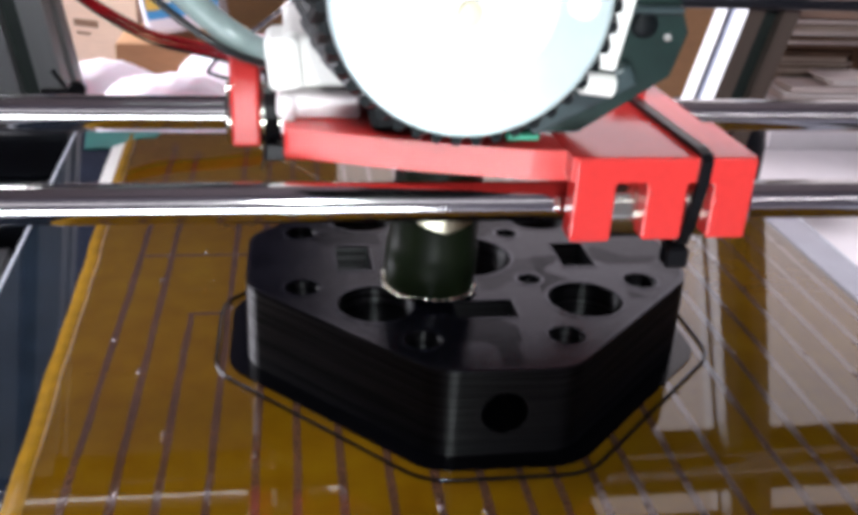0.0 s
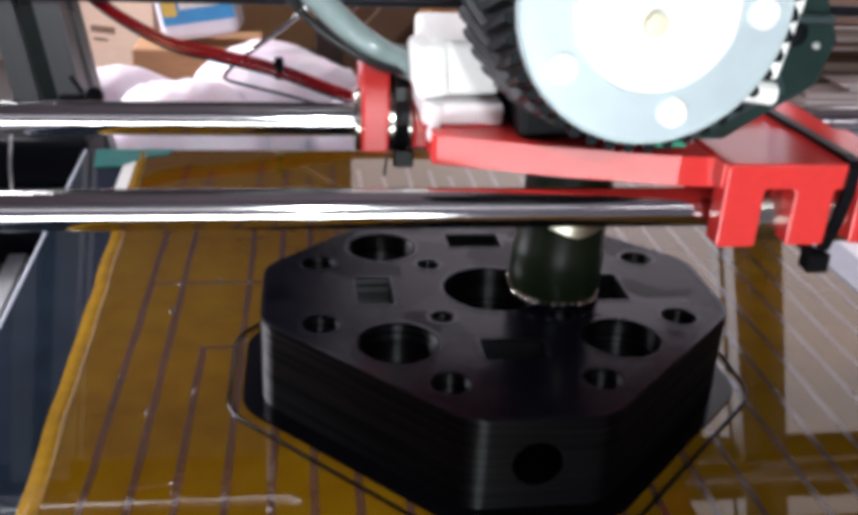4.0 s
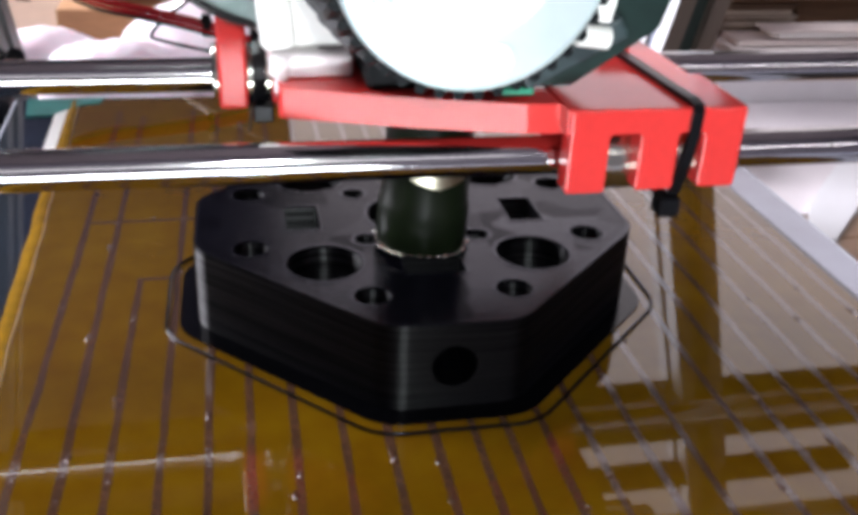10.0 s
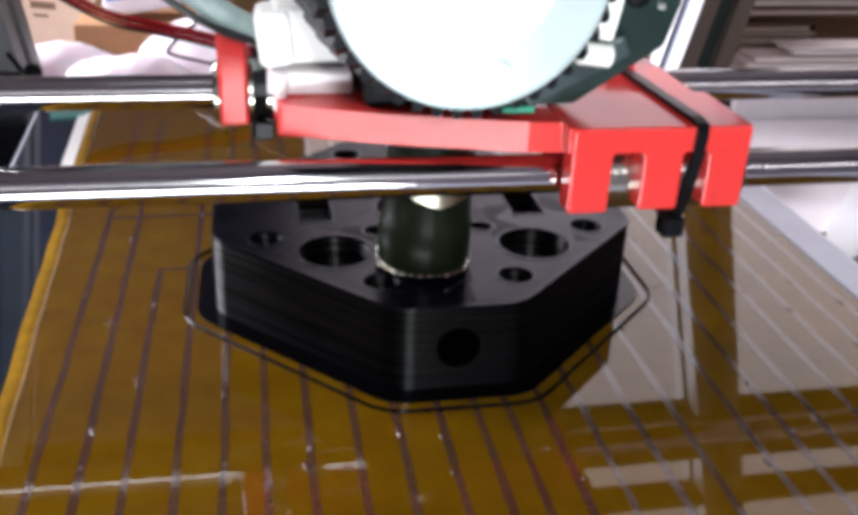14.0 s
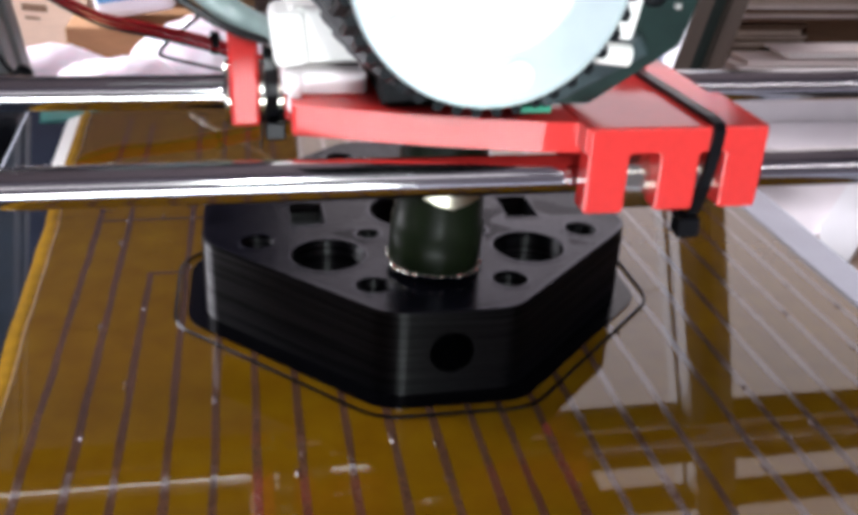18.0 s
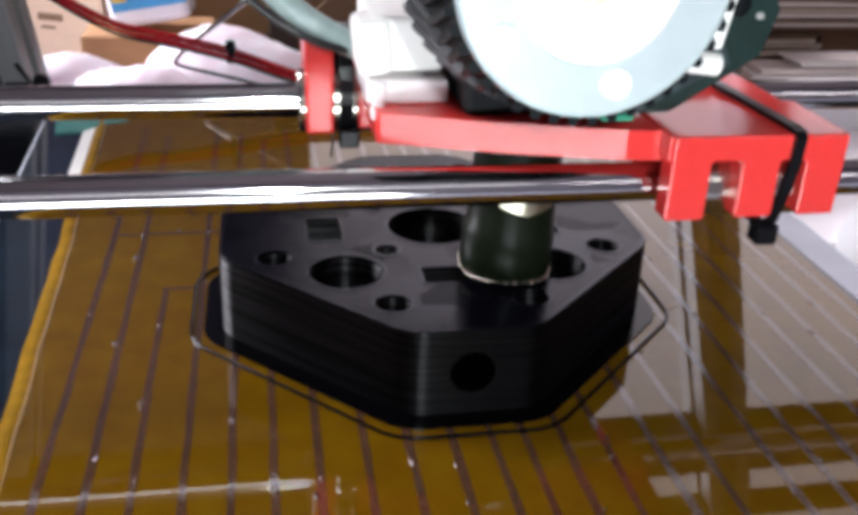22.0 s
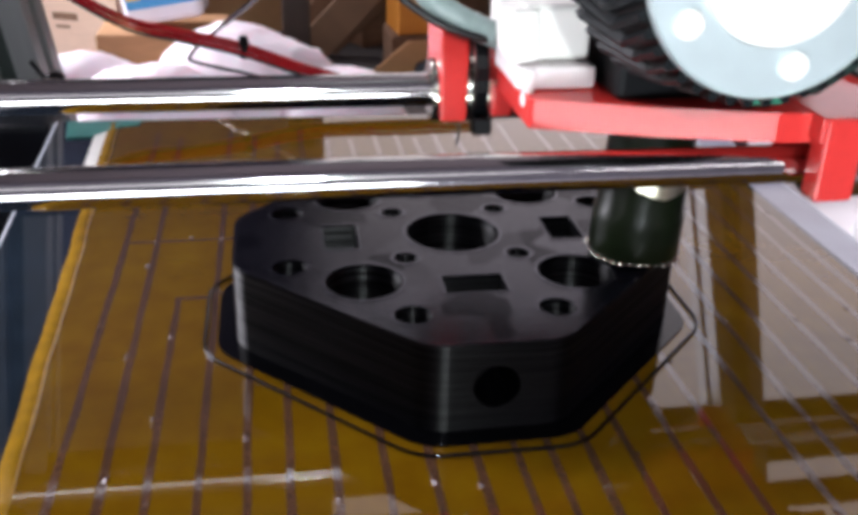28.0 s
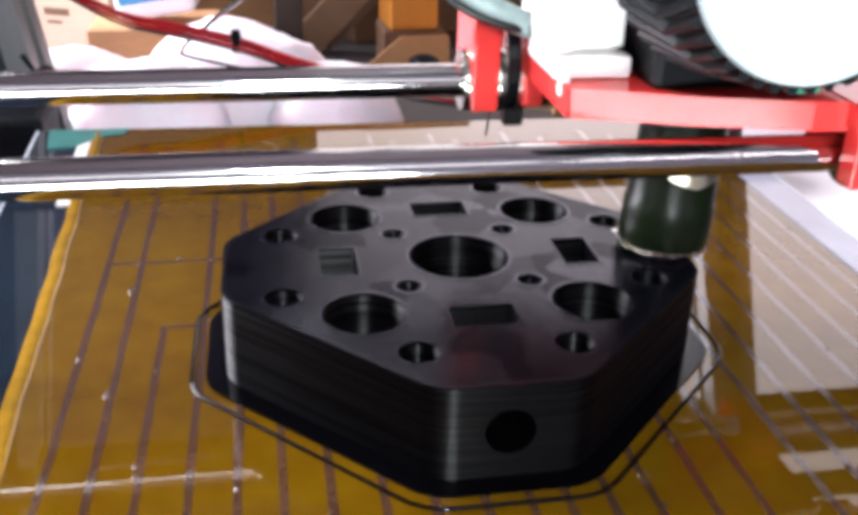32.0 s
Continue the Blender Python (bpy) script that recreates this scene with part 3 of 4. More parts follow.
z = pile("brown flattened cardboard boxes stacked on a white box", 322, 482, WBOX + 0.2, 62, 140, 12, 6, (CARD_DARK, CARD_GREY, WOOD), 2)
pile("grey-brown flattened cardboard stacked higher on a white box", 326, 486, z + 0.2, 240, 140, 12, 9, (CARD_DARK, CARD_GREY, CARD_GREY, PAPER), 7)
# dark block added to stand for the shaded opening in the stack
ob = part("gap_block", box(bmesh.new(), 392, 560, 492, 640, WBOX + 0.2, z - 0.4, 0.8, 1), CARD_DARK)
tagged(ob, "dark brown block filling the dark gap under stacked cardboard", "box")
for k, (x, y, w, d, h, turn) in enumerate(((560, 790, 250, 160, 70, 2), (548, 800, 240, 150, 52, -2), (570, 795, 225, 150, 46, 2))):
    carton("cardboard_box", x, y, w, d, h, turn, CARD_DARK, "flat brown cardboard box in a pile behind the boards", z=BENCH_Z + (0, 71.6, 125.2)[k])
ob = part("white_board", box(bmesh.new(), 175, 700, 236, 428, BENCH_Z, BENCH_Z + 4, 0.6, 1), TABLE)
tagged(ob, "white board lying on the bench beside the printer", "board")
bm = lathe(bmesh.new(), (0, 0, 1), [(0, 31), (1, 33), (40, 33), (42, 32), (56, 31), (58, 29)], 48, (212, 335, BENCH_Z + 4))
tagged(smooth(part("black_tub", bm, BLACK_CASE), 30), "black plastic tub standing on the white board", "tub")
bm = slab(bmesh.new(), rounded([Vector(p) for p in ((256, 195), (327, 268), (356, 304), (326, 304), (269, 242), (254, 217))], 3, 3), BENCH_Z + 4.4, BENCH_Z + 7)
tagged(part("white_card", bm, PAPER_WHITE), "bright white card lying partly on the white board", "card")
e = thing("wooden_board", "brown wooden board lying on the bench before the white board", "board")
for k in range(6):
    part("plank", box(bmesh.new(), 200, 520, 60 + 29 * k, 88.4 + 29 * k, BENCH_Z, BENCH_Z + 4, 0.6, 1), BROWN_PLANK, e)
e = thing("black_case", "black plastic case on the bench beside the frame post", "case")
part("body", box(bmesh.new(), -330, -134, 192, 226, BENCH_Z, -24.4, 3, 2), BLACK_CASE, e)
part("lid", box(bmesh.new(), -330.6, -133.4, 191.4, 226.6, -24, -3, 3, 2), BLACK_CASE, e)
rim = sweep(bmesh.new(), [(-162.5, 190.6, -1), (-163.4, 190.2, -6), (-164.4, 190.0, -12), (-165.0, 190.0, -18), (-165.4, 190.2, -25), (-165.4, 190.4, -34)], 0.55, 8, 4)
smooth(part("rim", rim, WHITE, e, "thin white curved rim"), 60)
ob = part("paper_sheet", box(bmesh.new(), -118, 170, 256, 368, BENCH_Z, BENCH_Z + 0.4, 0.1, 1), PAPER_WHITE)
tagged(ob, "white paper sheet lying on the bench behind the printer", "paper")
# unseen pale board added to brighten the rods' undersides
ob = part("front_reflector", box(bmesh.new(), -520, 420, -299, -190, BENCH_Z, BENCH_Z + 5, 0.8, 1), FRONT_REFLECTOR)
tagged(ob, "pale bluish reflector board added out of view on the bench before the printer", "board")


def leaning_sheets():
    group = "loose cardboard flaps"
    for x, y, length, w, tilt, mat in ((2, 650, 190, 28, 46, WOOD), (-16, 658, 170, 24, 50, CARD_DARK), (12, 664, 200, 34, 43, CARD_DARK)):
        e = thing("cardboard_strip", "long brown cardboard strip leaning behind the printer", "cardboard strip", group=group)
        part("panel", box(bmesh.new(), 0, length, -1.6, 1.6, 0, w, 0.4, 1), mat, e)
        part("fold", box(bmesh.new(), 0, length, -1.7, 9, w - 1.2, w + 1.2, 0.4, 1), mat, e)
        e.matrix_world = Matrix.Translation((x * MM, y * MM, (BENCH_Z + 0.5) * MM)) @ pose(0, 0, 0, 0, -tilt, 0)
    e = thing("cardboard_flap", "brown cardboard flap with a slanting edge behind the printer", "cardboard flap", group=group)
    bm = slab(bmesh.new(), [Vector(p) for p in ((28, 0.5), (108, 0.5), (106, 34), (66, 33))], -578, -575)
    bmesh.ops.transform(bm, matrix=Matrix(((1, 0, 0, 0), (0, 0, -1, 0), (0, 1, 0, BENCH_Z), (0, 0, 0, 1))), verts=bm.verts)
    part("panel", bm, CARD, e)
    bm = lathe(bmesh.new(), (0, 0, 1), [(0, 13), (1, 14), (15, 14), (20, 12), (23, 7), (24, 2)], 36, (82, 552, BENCH_Z))
    tagged(smooth(part("black_pot", bm, BLACK_CASE), 40), "black round-topped plastic pot on the bench", "pot")


leaning_sheets()

# ---- the heated bed, which slides to and fro ----
def heated_bed():
    e = thing("heated_bed", "heated bed plate covered with amber tape over copper tracks", "heated bed")
    glass = [Vector(p) for p in ((-116, -126), (120, -126), (121, 166), (-129, 168))]
    part("glass_plate", slab(bmesh.new(), glass, -4, -0.35), PLATE, e, "dark glass plate")
    film = [Vector(p) for p in ((-95.5, -125), (118, -125), (119, 165), (-107.5, 166))]
    part("tape_sheet", slab(bmesh.new(), rounded(film, 1.5, 3), -0.34, 0.0), KAPTON, e, "glossy amber tape")
    xs = [-88, -79, -70.3, -60.6, -51.5, -43, -34, -24.2, -15, -5.5, 3, 10, 18, 26.5, 37, 46.5, 60, 69, 78, 88, 97, 106, 114]
    wob = random.Random(12)
    for i, x in enumerate(xs):
        y0, y1 = (-118 if i % 4 else -104), (150 - (i % 3) * 7)
        if x == -70.3:
            y1 = 12
        if x == 26.5:
            y0 = -103
        w = 0.85
        n = 30
        ys = [y0 + (y1 - y0) * k / n for k in range(n + 1)]
        left = [Vector((x - w + 0.35 * noise.noise(Vector((x, y * 0.07, 0))) + wob.uniform(-0.12, 0.12), y)) for y in ys]
        right = [Vector((x + w + 0.35 * noise.noise(Vector((x, y * 0.07, 0.7))) + wob.uniform(-0.12, 0.12), y)) for y in ys]
        part("copper_track", slab(bmesh.new(), left + right[::-1], -0.2, 0.05), TRACE, e)
    for x0, x1, y in ((-71, -61, 12), (18, 34, -103), (-88, -57, 48.6), (-43, -34, -118), (60, 69, -110), (78, 88, 130)):
        part("copper_track", box(bmesh.new(), x0, x1, y - 0.75, y + 0.75, -0.2, 0.06, 0.1, 1), TRACE, e)
    for cx, cy, r, a0, a1 in ((-84, 28, 20, 20, 75), (-66, 22, 9, 60, 160), (-90, -30, 30, 60, 95), (78, -20, 22, 110, 170)):
        pts = [(cx + r * math.cos(radians(a0 + (a1 - a0) * i / 7)), cy + 0.45 * r * math.sin(radians(a0 + (a1 - a0) * i / 7)), -0.05) for i in range(8)]
        smooth(part("tape_wrinkle", sweep(bmesh.new(), pts, 0.16, 8, 3), KAPTON, e), 60)
    rnd = random.Random(7)
    bm = bmesh.new()
    for k in range(90):
        x, y, r = rnd.choice(xs) + rnd.uniform(-1.4, 1.4), rnd.uniform(-115, 60), rnd.uniform(0.25, 0.75)
        bmesh.ops.create_icosphere(bm, subdivisions=2, radius=1, matrix=Matrix.Translation((x, y, 0.02)) @ Matrix.Diagonal((r, r * rnd.uniform(1, 3.5), 0.28, 1)))
    tagged(smooth(part("blistering", bm, TRACE, e, "small blisters under the tape"), 60), kind="stuff")
    rnd = random.Random(3)
    edge = [(-106.6 + 12 * k / 24 + rnd.uniform(-0.35, 0.35), 164 - 288 * k / 24, 0.1) for k in range(25)]
    bm = sweep(bmesh.new(), edge, 2.0, 8, 3)
    for v in bm.verts:
        v.co.z = 0.0 + v.co.z * 0.22
    smooth(part("tape_edge", bm, TAPE_EDGE_LIT, e, "turned-up edge of the tape, coloured bright for the light it catches"), 60)
    part("carrier_plate", box(bmesh.new(), -117, 126, -125, 160, -9, -5.2, 0.4, 1), ALUMINIUM, e, "aluminium carrier plate")
    part("glass_margin", slab(bmesh.new(), [Vector(p) for p in ((120.2, -125.5), (129.6, -125.5), (134.8, 165.5), (121.2, 165.5))], -4, -0.32), CLEAR_GLASS, e, "bare pale margin of the glass")
    part("glass_rim", slab(bmesh.new(), [Vector(p) for p in ((129.65, -125.5), (130.5, -125.5), (135.7, 165.5), (134.85, 165.5))], -4, -0.3), GLASS_EDGE, e, "pale ground glass edge")
    part("glass_rim", slab(bmesh.new(), [Vector(p) for p in ((-116.9, -126), (-116.05, -126), (-129.05, 168), (-129.9, 168))], -4, -0.3), GLASS_EDGE, e, "pale ground glass edge")
    part("edge_strip", slab(bmesh.new(), [Vector(p) for p in ((-112.4, 160), (-108.2, 160), (-105.6, 92), (-109.6, 92))], -0.33, 0.25), WHITE, e, "white tape strip")
    part("corner_tape", slab(bmesh.new(), [Vector(p) for p in ((-125, 166.5), (-122, 146), (-113, 147), (-104, 158), (-97, 160), (-96, 166.5))], -0.3, 0.4), TEAL, e, "teal tape over the corner")
    return e


def octagon(a, w):
    return [Vector(p) for p in ((-w, -a), (w, -a), (a, -w), (a, w), (w, a), (-w, a), (-a, w), (-a, -w))]


def printed_plate():
    """The black part on the bed: an eight-sided block with round and oblong holes through it."""
    A, W, H = 54.5, 14.2, 21.2
    e = thing("printed_part", "black plastic printed block with round and oblong holes", "printed part")
    outline = rounded(octagon(A, W), 11, 10)
    holes = [circle(0, 0, 11.7, 48)]
    for sx, sy in ((1, 1), (1, -1), (-1, 1), (-1, -1)):
        holes.append(circle(24.7 * sx, 24.7 * sy, 8.8, 40))
        holes.append(circle(13.7 * sx, 13.7 * sy, 2.9, 24))
        holes.append(circle(41.2 * sx, 15.8 * sy, 4.1, 28))
        holes.append(circle(15.8 * sx, 41.2 * sy, 4.1, 28))
    for k in range(4):
        r = Matrix.Rotation(math.pi / 2 * k, 2)
        holes.append([r @ Vector(p) for p in ((24, -7), (32.5, -7), (32.5, 7), (24, 7))])
    bm = bmesh.new()
    top = fill(bm, [outline, *holes], lambda q: (q[0], q[1], H))
    low = fill(bm, [outline, *holes], lambda q: (q[0], q[1], 0))
    # holes
    for a, b in zip(top[1:], low[1:]):
        for i in range(len(a)):
            bm.faces.new((a[i - 1], a[i], b[i], b[i - 1]))
    # sides: the flat short one at the front has a round cross hole
    a, b = top[0], low[0]
    for i in range(len(a)):
        p, q = a[i - 1].co, a[i].co
        if abs(p.y + A) < 0.01 and abs(q.y + A) < 0.01 and (p - q).length > 5:
            x0, x1 = sorted((p.x, q.x))
            bmesh.ops.delete(bm, geom=[], context="VERTS")
            loops = [[Vector(c) for c in ((x0, 0), (x1, 0), (x1, H), (x0, H))], circle(0, 10.9, 5.0, 36)]
            rings = fill(bm, loops, lambda c: (c[0], -A, c[1]))
            back = [bm.verts.new((v.co.x, -A + 20.5, v.co.z)) for v in rings[1]]
            for j in range(len(back)):
                bm.faces.new((rings[1][j - 1], rings[1][j], back[j], back[j - 1]))
            bm.faces.new(back)
        else:
            bm.faces.new((a[i - 1], a[i], b[i], b[i - 1]))
    bmesh.ops.remove_doubles(bm, verts=bm.verts, dist=0.002)
    smooth(part("body", bm, BLACK_PRINT, e), 30)
    skin = slab(bmesh.new(), rounded(octagon(A - 0.35, W - 0.15), 11, 10), H + 0.01, H + 0.22, holes)
    part("top_layer", skin, PRINT_TOP, e, "smooth black top layer")
    for hole in holes:
        c = sum(hole, Vector((0, 0))) / len(hole)
        grow = 0.9 / max((q - c).length for q in hole)
        ring_out = [q + (q - c) * grow for q in hole]
        part("hole_rim", slab(bmesh.new(), ring_out, H + 0.2, H + 0.34, [[q + (q - c) * 0.004 for q in hole]]), PRINT_RIM, e, "")
    outline_rim = slab(bmesh.new(), rounded(octagon(A - 0.05, W), 11, 10), H + 0.2, H + 0.33, [rounded(octagon(A - 1.1, W - 0.45), 11, 10)])
    part("outline_rim", outline_rim, PRINT_RIM, e)
    outer, inner = rounded(octagon(59.2, 16.1), 13, 10), rounded(octagon(A - 0.5, W - 0.2), 11, 10)
    part("brim", slab(bmesh.new(), outer, 0.14, 0.5, [inner]), BLACK_BRIM, e, "thin black brim")
    return e


def skirt():
    """A thin loop laid round the block."""
    e = thing("skirt", "thin black plastic loop laid on the tape round the block", "skirt")
    for a, w, r in ((62.3, 17.4, 0.42),):
        line = rounded(octagon(a, w), 14, 10)
        pts = [(q.x, q.y, r * 0.55 + 0.1) for q in line + line[:1]]
        smooth(part("loop", sweep(bmesh.new(), pts, r, 8, 1), BLACK_BRIM, e), 60)
    return e


# ---- the carriage with the extruder, which slides along the rods ----
def strap(parent, pts, w, thick, head, label="black zip tie"):
    """A flat band through points of one upright plane across the rods, with its locking head."""
    bm = bmesh.new()
    rows = []
    n = len(pts)
    for i in range(n):
        x, y, z = pts[i]
        p, q = Vector(pts[max(i - 1, 0)]), Vector(pts[min(i + 1, n - 1)])
        d = (q - p).normalized()
        up = Vector((1, 0, 0)).cross(d).normalized() * thick / 2
        c = Vector((x, y, z))
        side = Vector((w / 2, 0, 0))
        rows.append([bm.verts.new(v) for v in (c - side - up, c + side - up, c + side + up, c - side + up)])
    for p, q in zip(rows, rows[1:]):
        for i in range(4):
            bm.faces.new((p[i - 1], p[i], q[i], q[i - 1]))
    bm.faces.new(rows[0])
    bm.faces.new(rows[-1])
    ob = part("zip_tie", bm, BLACK_NYLON, parent, label)
    hx, hy, hz = head
    part("tie_head", box(bmesh.new(), hx - 2.4, hx + 2.4, hy - 2.2, hy + 2.2, hz - 2.4, hz + 2.0, 0.5, 1), BLACK_NYLON, ob)
    return ob


def carriage():
    e = thing("extruder_carriage", "red printed carriage with extruder gear and hot end on steel rods", "extruder carriage")
    yf, zf = ROD_F
    yb, zb = ROD_B
    # base plate: from the rear bearing on one side to the front bearing on the other
    plan = [Vector(p) for p in ((-33, -17), (-9, -24.5), (14, -30), (21, -30.5), (55.5, -30.5), (55.5, 4), (55, 40), (-33, 40))]
    part("base_plate", slab(bmesh.new(), rounded(plan, 1.2, 3), 60.2, 66.2), RED, e)
    # front bearing clamp with its fingers
    part("clamp_top", box(bmesh.new(), 20.6, 57.4, -35.0, -13, 61.4, 66.62, 0.3), RED, e)
    front = [(21.4, 66.6), (21.4, 49.3), (29.6, 49.3), (29.6, 61.4), (35.8, 61.4), (35.8, 49.6), (43.9, 49.6), (43.9, 61.4), (49.1, 61.4), (49.1, 49.8), (57.2, 49.8), (57.4, 66.6)]
    bm = slab(bmesh.new(), rounded([Vector(p) for p in front], 0.8, 3), 30.6, 35.6)
    bmesh.ops.transform(bm, matrix=Matrix(((1, 0, 0, 0), (0, 0, -1, 0), (0, 1, 0, 0), (0, 0, 0, 1))), verts=bm.verts)
    edges = [d for d in bm.edges if len(d.link_faces) == 2 and d.calc_face_angle(0) > 1.2 and all(v.co.y < -35.5 for v in d.verts)]
    bmesh.ops.bevel(bm, geom=edges, offset=0.45, segments=2, affect="EDGES", profile=0.5)
    part("clamp_jaw", bm, RED, e, "three red fingers over the bearing")
    for x0, x1 in ((21.7, 29.6), (35.8, 43.9), (49.1, 57.2)):
        part("clamp_finger", box(bmesh.new(), x0, x1, -18.5, -15, 50.2, 62.5, 0.6), RED, e)
    bm = lathe(bmesh.new(), (1, 0, 0), [(0, 5.0), (0, 7.1), (0.6, 7.4), (2.6, 7.4), (2.8, 7.0), (3.7, 7.0), (3.9, 7.4), (20, 7.4), (20.2, 7.0), (21.1, 7.0), (21.3, 7.4), (33.4, 7.4), (34, 7.1), (34, 5.0)], 36, (25.5, yf, zf))
    smooth(part("bearing", bm, BRUSHED, e, "steel linear bearing"))
    # rear clamp on its bearing
    part("rear_clamp", box(bmesh.new(), -45.3, -38.7, 17.5, 38, 50.6, 72.6, 0.8), RED, e)
    part("rear_clamp", box(bmesh.new(), -33.2, -28, 16.5, 38, 52, 70, 0.8), RED, e)
    part("rear_clamp", box(bmesh.new(), 45, 52.4, 14, 38, 52, 74, 0.8), RED, e)
    bm = lathe(bmesh.new(), (1, 0, 0), [(0, 5.0), (0, 7.2), (0.6, 7.5), (23.4, 7.5), (24, 7.2), (24, 5.0)], 36, (-46.6, yb, zb))
    smooth(part("bearing", bm, BRUSHED, e, "steel linear bearing"))
    loop = [(-36, yb + 11.5 * math.sin(a), 61.5 + 12.5 * math.cos(a)) for a in [2 * math.pi * i / 28 for i in range(29)]]
    strap(e, loop, 3.0, 1.2, (-35.4, yb - 9, 50.2))
    strap(e, [(44.6, 8, 67.0), (45.2, -8, 67.2), (45.9, -22, 67.2), (46.4, -33, 67.3), (46.6, -35.6, 66.9), (46.6, -36.2, 66), (46.5, -35.9, 61), (46.0, -34.9, 54), (45.5, -33.4, 48), (45.2, -30, 45.6), (45.2, -20, 45.6)], 2.3, 1.1, (44.6, -32.8, 45.2))
    # hot end, leaning a little
    lean = pose(0, MM, 24 * MM, 0, 3.0, 0) @ pose(0, -MM, -24 * MM)
    before = set(e.children)
    bm = lathe(bmesh.new(), (0, 0, 1), [(23.6, 8.5), (23.0, 9.6), (23.3, 10.5), (24.3, 10.8), (33.6, 10.7), (34.2, 10.2), (60, 9.9)], 56, (0, 1, 0))
    smooth(part("hot_end", bm, HOT_END, e, "dark tape-wrapped hot end"), 40)
    # bright metal patch cut to the shape of the glint here
    bm = bmesh.new()
    grid = []
    for i in range(13):
        a = radians(-122 + 74 * i / 12)
        low = 39.8 + 1.8 * abs(i - 6) / 6
        grid.append([bm.verts.new((r * math.cos(a), 1 + r * math.sin(a), low + (44.0 - low) * k / 5)) for r in (9.9, 10.6) for k in range(6)])
    for p, q in zip(grid, grid[1:]):
        for k in list(range(5)) + list(range(6, 11)):
            bm.faces.new((p[k], p[k + 1], q[k + 1], q[k]))
        bm.faces.new((p[0], q[0], q[6], p[6]))
        bm.faces.new((p[5], q[5], q[11], p[11]))
    for p in (grid[0], grid[-1]):
        bm.faces.new((p[0], p[1], p[2], p[3], p[4], p[5], p[11], p[10], p[9], p[8], p[7], p[6]))
    smooth(part("glint_patch", bm, GLINT, e, "bright silvery patch in the shape of the hot end's glint"), 40)
    rnd = random.Random(21)
    for i in range(32):
        a = 2 * math.pi * i / 32
        r = 0.32 + 0.48 * rnd.random()
        bm = bmesh.new()
        m = Matrix.Translation((10.6 * math.cos(a), 1 + 10.6 * math.sin(a), 23.2 + 0.3 * math.sin(3 * a))) @ Matrix.Diagonal((1.3, 1.3, 0.8, 1))
        bmesh.ops.create_uvsphere(bm, u_segments=8, v_segments=6, radius=r, matrix=m)
        smooth(part("bead", bm, BRASS, e), 60)
    bm = lathe(bmesh.new(), (0, 0, 1), [(21.3, 0.6), (21.6, 1.2), (23, 4.5), (24, 4.5)], 24, (0, 1, 0))
    smooth(part("nozzle", bm, BRASS, e, "small brass nozzle"), 40)
    for ob in set(e.children) - before:
        ob.data.transform(lean)
    # extruder block behind the gear, with its idler on one side
    part("extruder_block", box(bmesh.new(), -16.2, 18, -20, 14, 66.2, 118, 1.5), GEAR_BLACK, e, "black extruder block")
    bm = bmesh.new()
    prof = [Vector(p) for p in ((8, 68.3), (24, 68.3), (41, 79.5), (43.5, 88), (40, 96), (30, 101), (24, 96))]
    slab(bm, rounded(prof, 1.5, 3), 14, 25)
    bmesh.ops.transform(bm, matrix=Matrix(((1, 0, 0, 0), (0, 0, -1, 0), (0, 1, 0, 0), (0, 0, 0, 1))), verts=bm.verts)
    part("idler_arm", bm, PCB, e, "dark green-grey idler arm")
    part("idler_bar", box(bmesh.new(), 21.8, 25.6, -42, -36, 84.5, 112, 0.8, m=Matrix.Translation((24, -40, 92)) @ Matrix.Rotation(radians(10), 4, "Y") @ Matrix.Translation((-24, 40, -92))), WHITE, e, "pale plastic bar")
    # glare on the screw is put into its white colour
    bm = lathe(bmesh.new(), (1, 0, -0.12), [(0, 1.7), (0.4, 2.0), (6, 2.0), (6.3, 1.6)], 16, (18, -41.5, 82.6))
    smooth(part("idler_screw", bm, WHITE, e, "screw coloured white for the glare on it"))
    bm = box(bmesh.new(), -11, 11, -1.6, 1.6, -2.3, 2.3, 0.7, 2, Matrix.Translation((23, -26.8, 75.4)) @ Matrix.Rotation(radians(-28), 4, "Y"))
    part("idler_lever", bm, LEVER, e, "slanting blue-grey lever")
    part("lever_tip", box(bmesh.new(), 15.0, 20, -29, -26, 75.2, 77.8, 0.6, 2), ORANGE, e, "small orange tip")
    # black disc added for the darkness of a round hole
    bm = lathe(bmesh.new(), (0, 1, 0), [(0, 1.6), (0.5, 2.4), (1.2, 2.6), (3, 2.6)], 20, (34.5, -26.4, 89.3))
    smooth(part("dark_hole", bm, GEAR_BLACK, e, "dark round disc standing in for a hole"))
    bm = lathe(bmesh.new(), (0, 1, 0), [(0, 0.3), (0.3, 0.7), (1.4, 0.7)], 14, (39.4, -26.0, 87.1))
    smooth(part("idler_screw", bm, MOTOR, e, "bright screw"))
    part("idler_rib", box(bmesh.new(), 27.5, 41.5, -27, -24, 91.6, 93.0, 0.4, 1), LEVER, e, "raised rib")
    part("led_strip", box(bmesh.new(), 9.5, 16, -27, -25, 67.0, 68.4, 0.3, 1), LED_GREEN, e, "small green circuit edge")
    # motor and its plug
    part("motor", box(bmesh.new(), -33, -18.4, -7.5, 24, 71.4, 83.0, 1.2), WHITE, e, "creamy white motor housing")
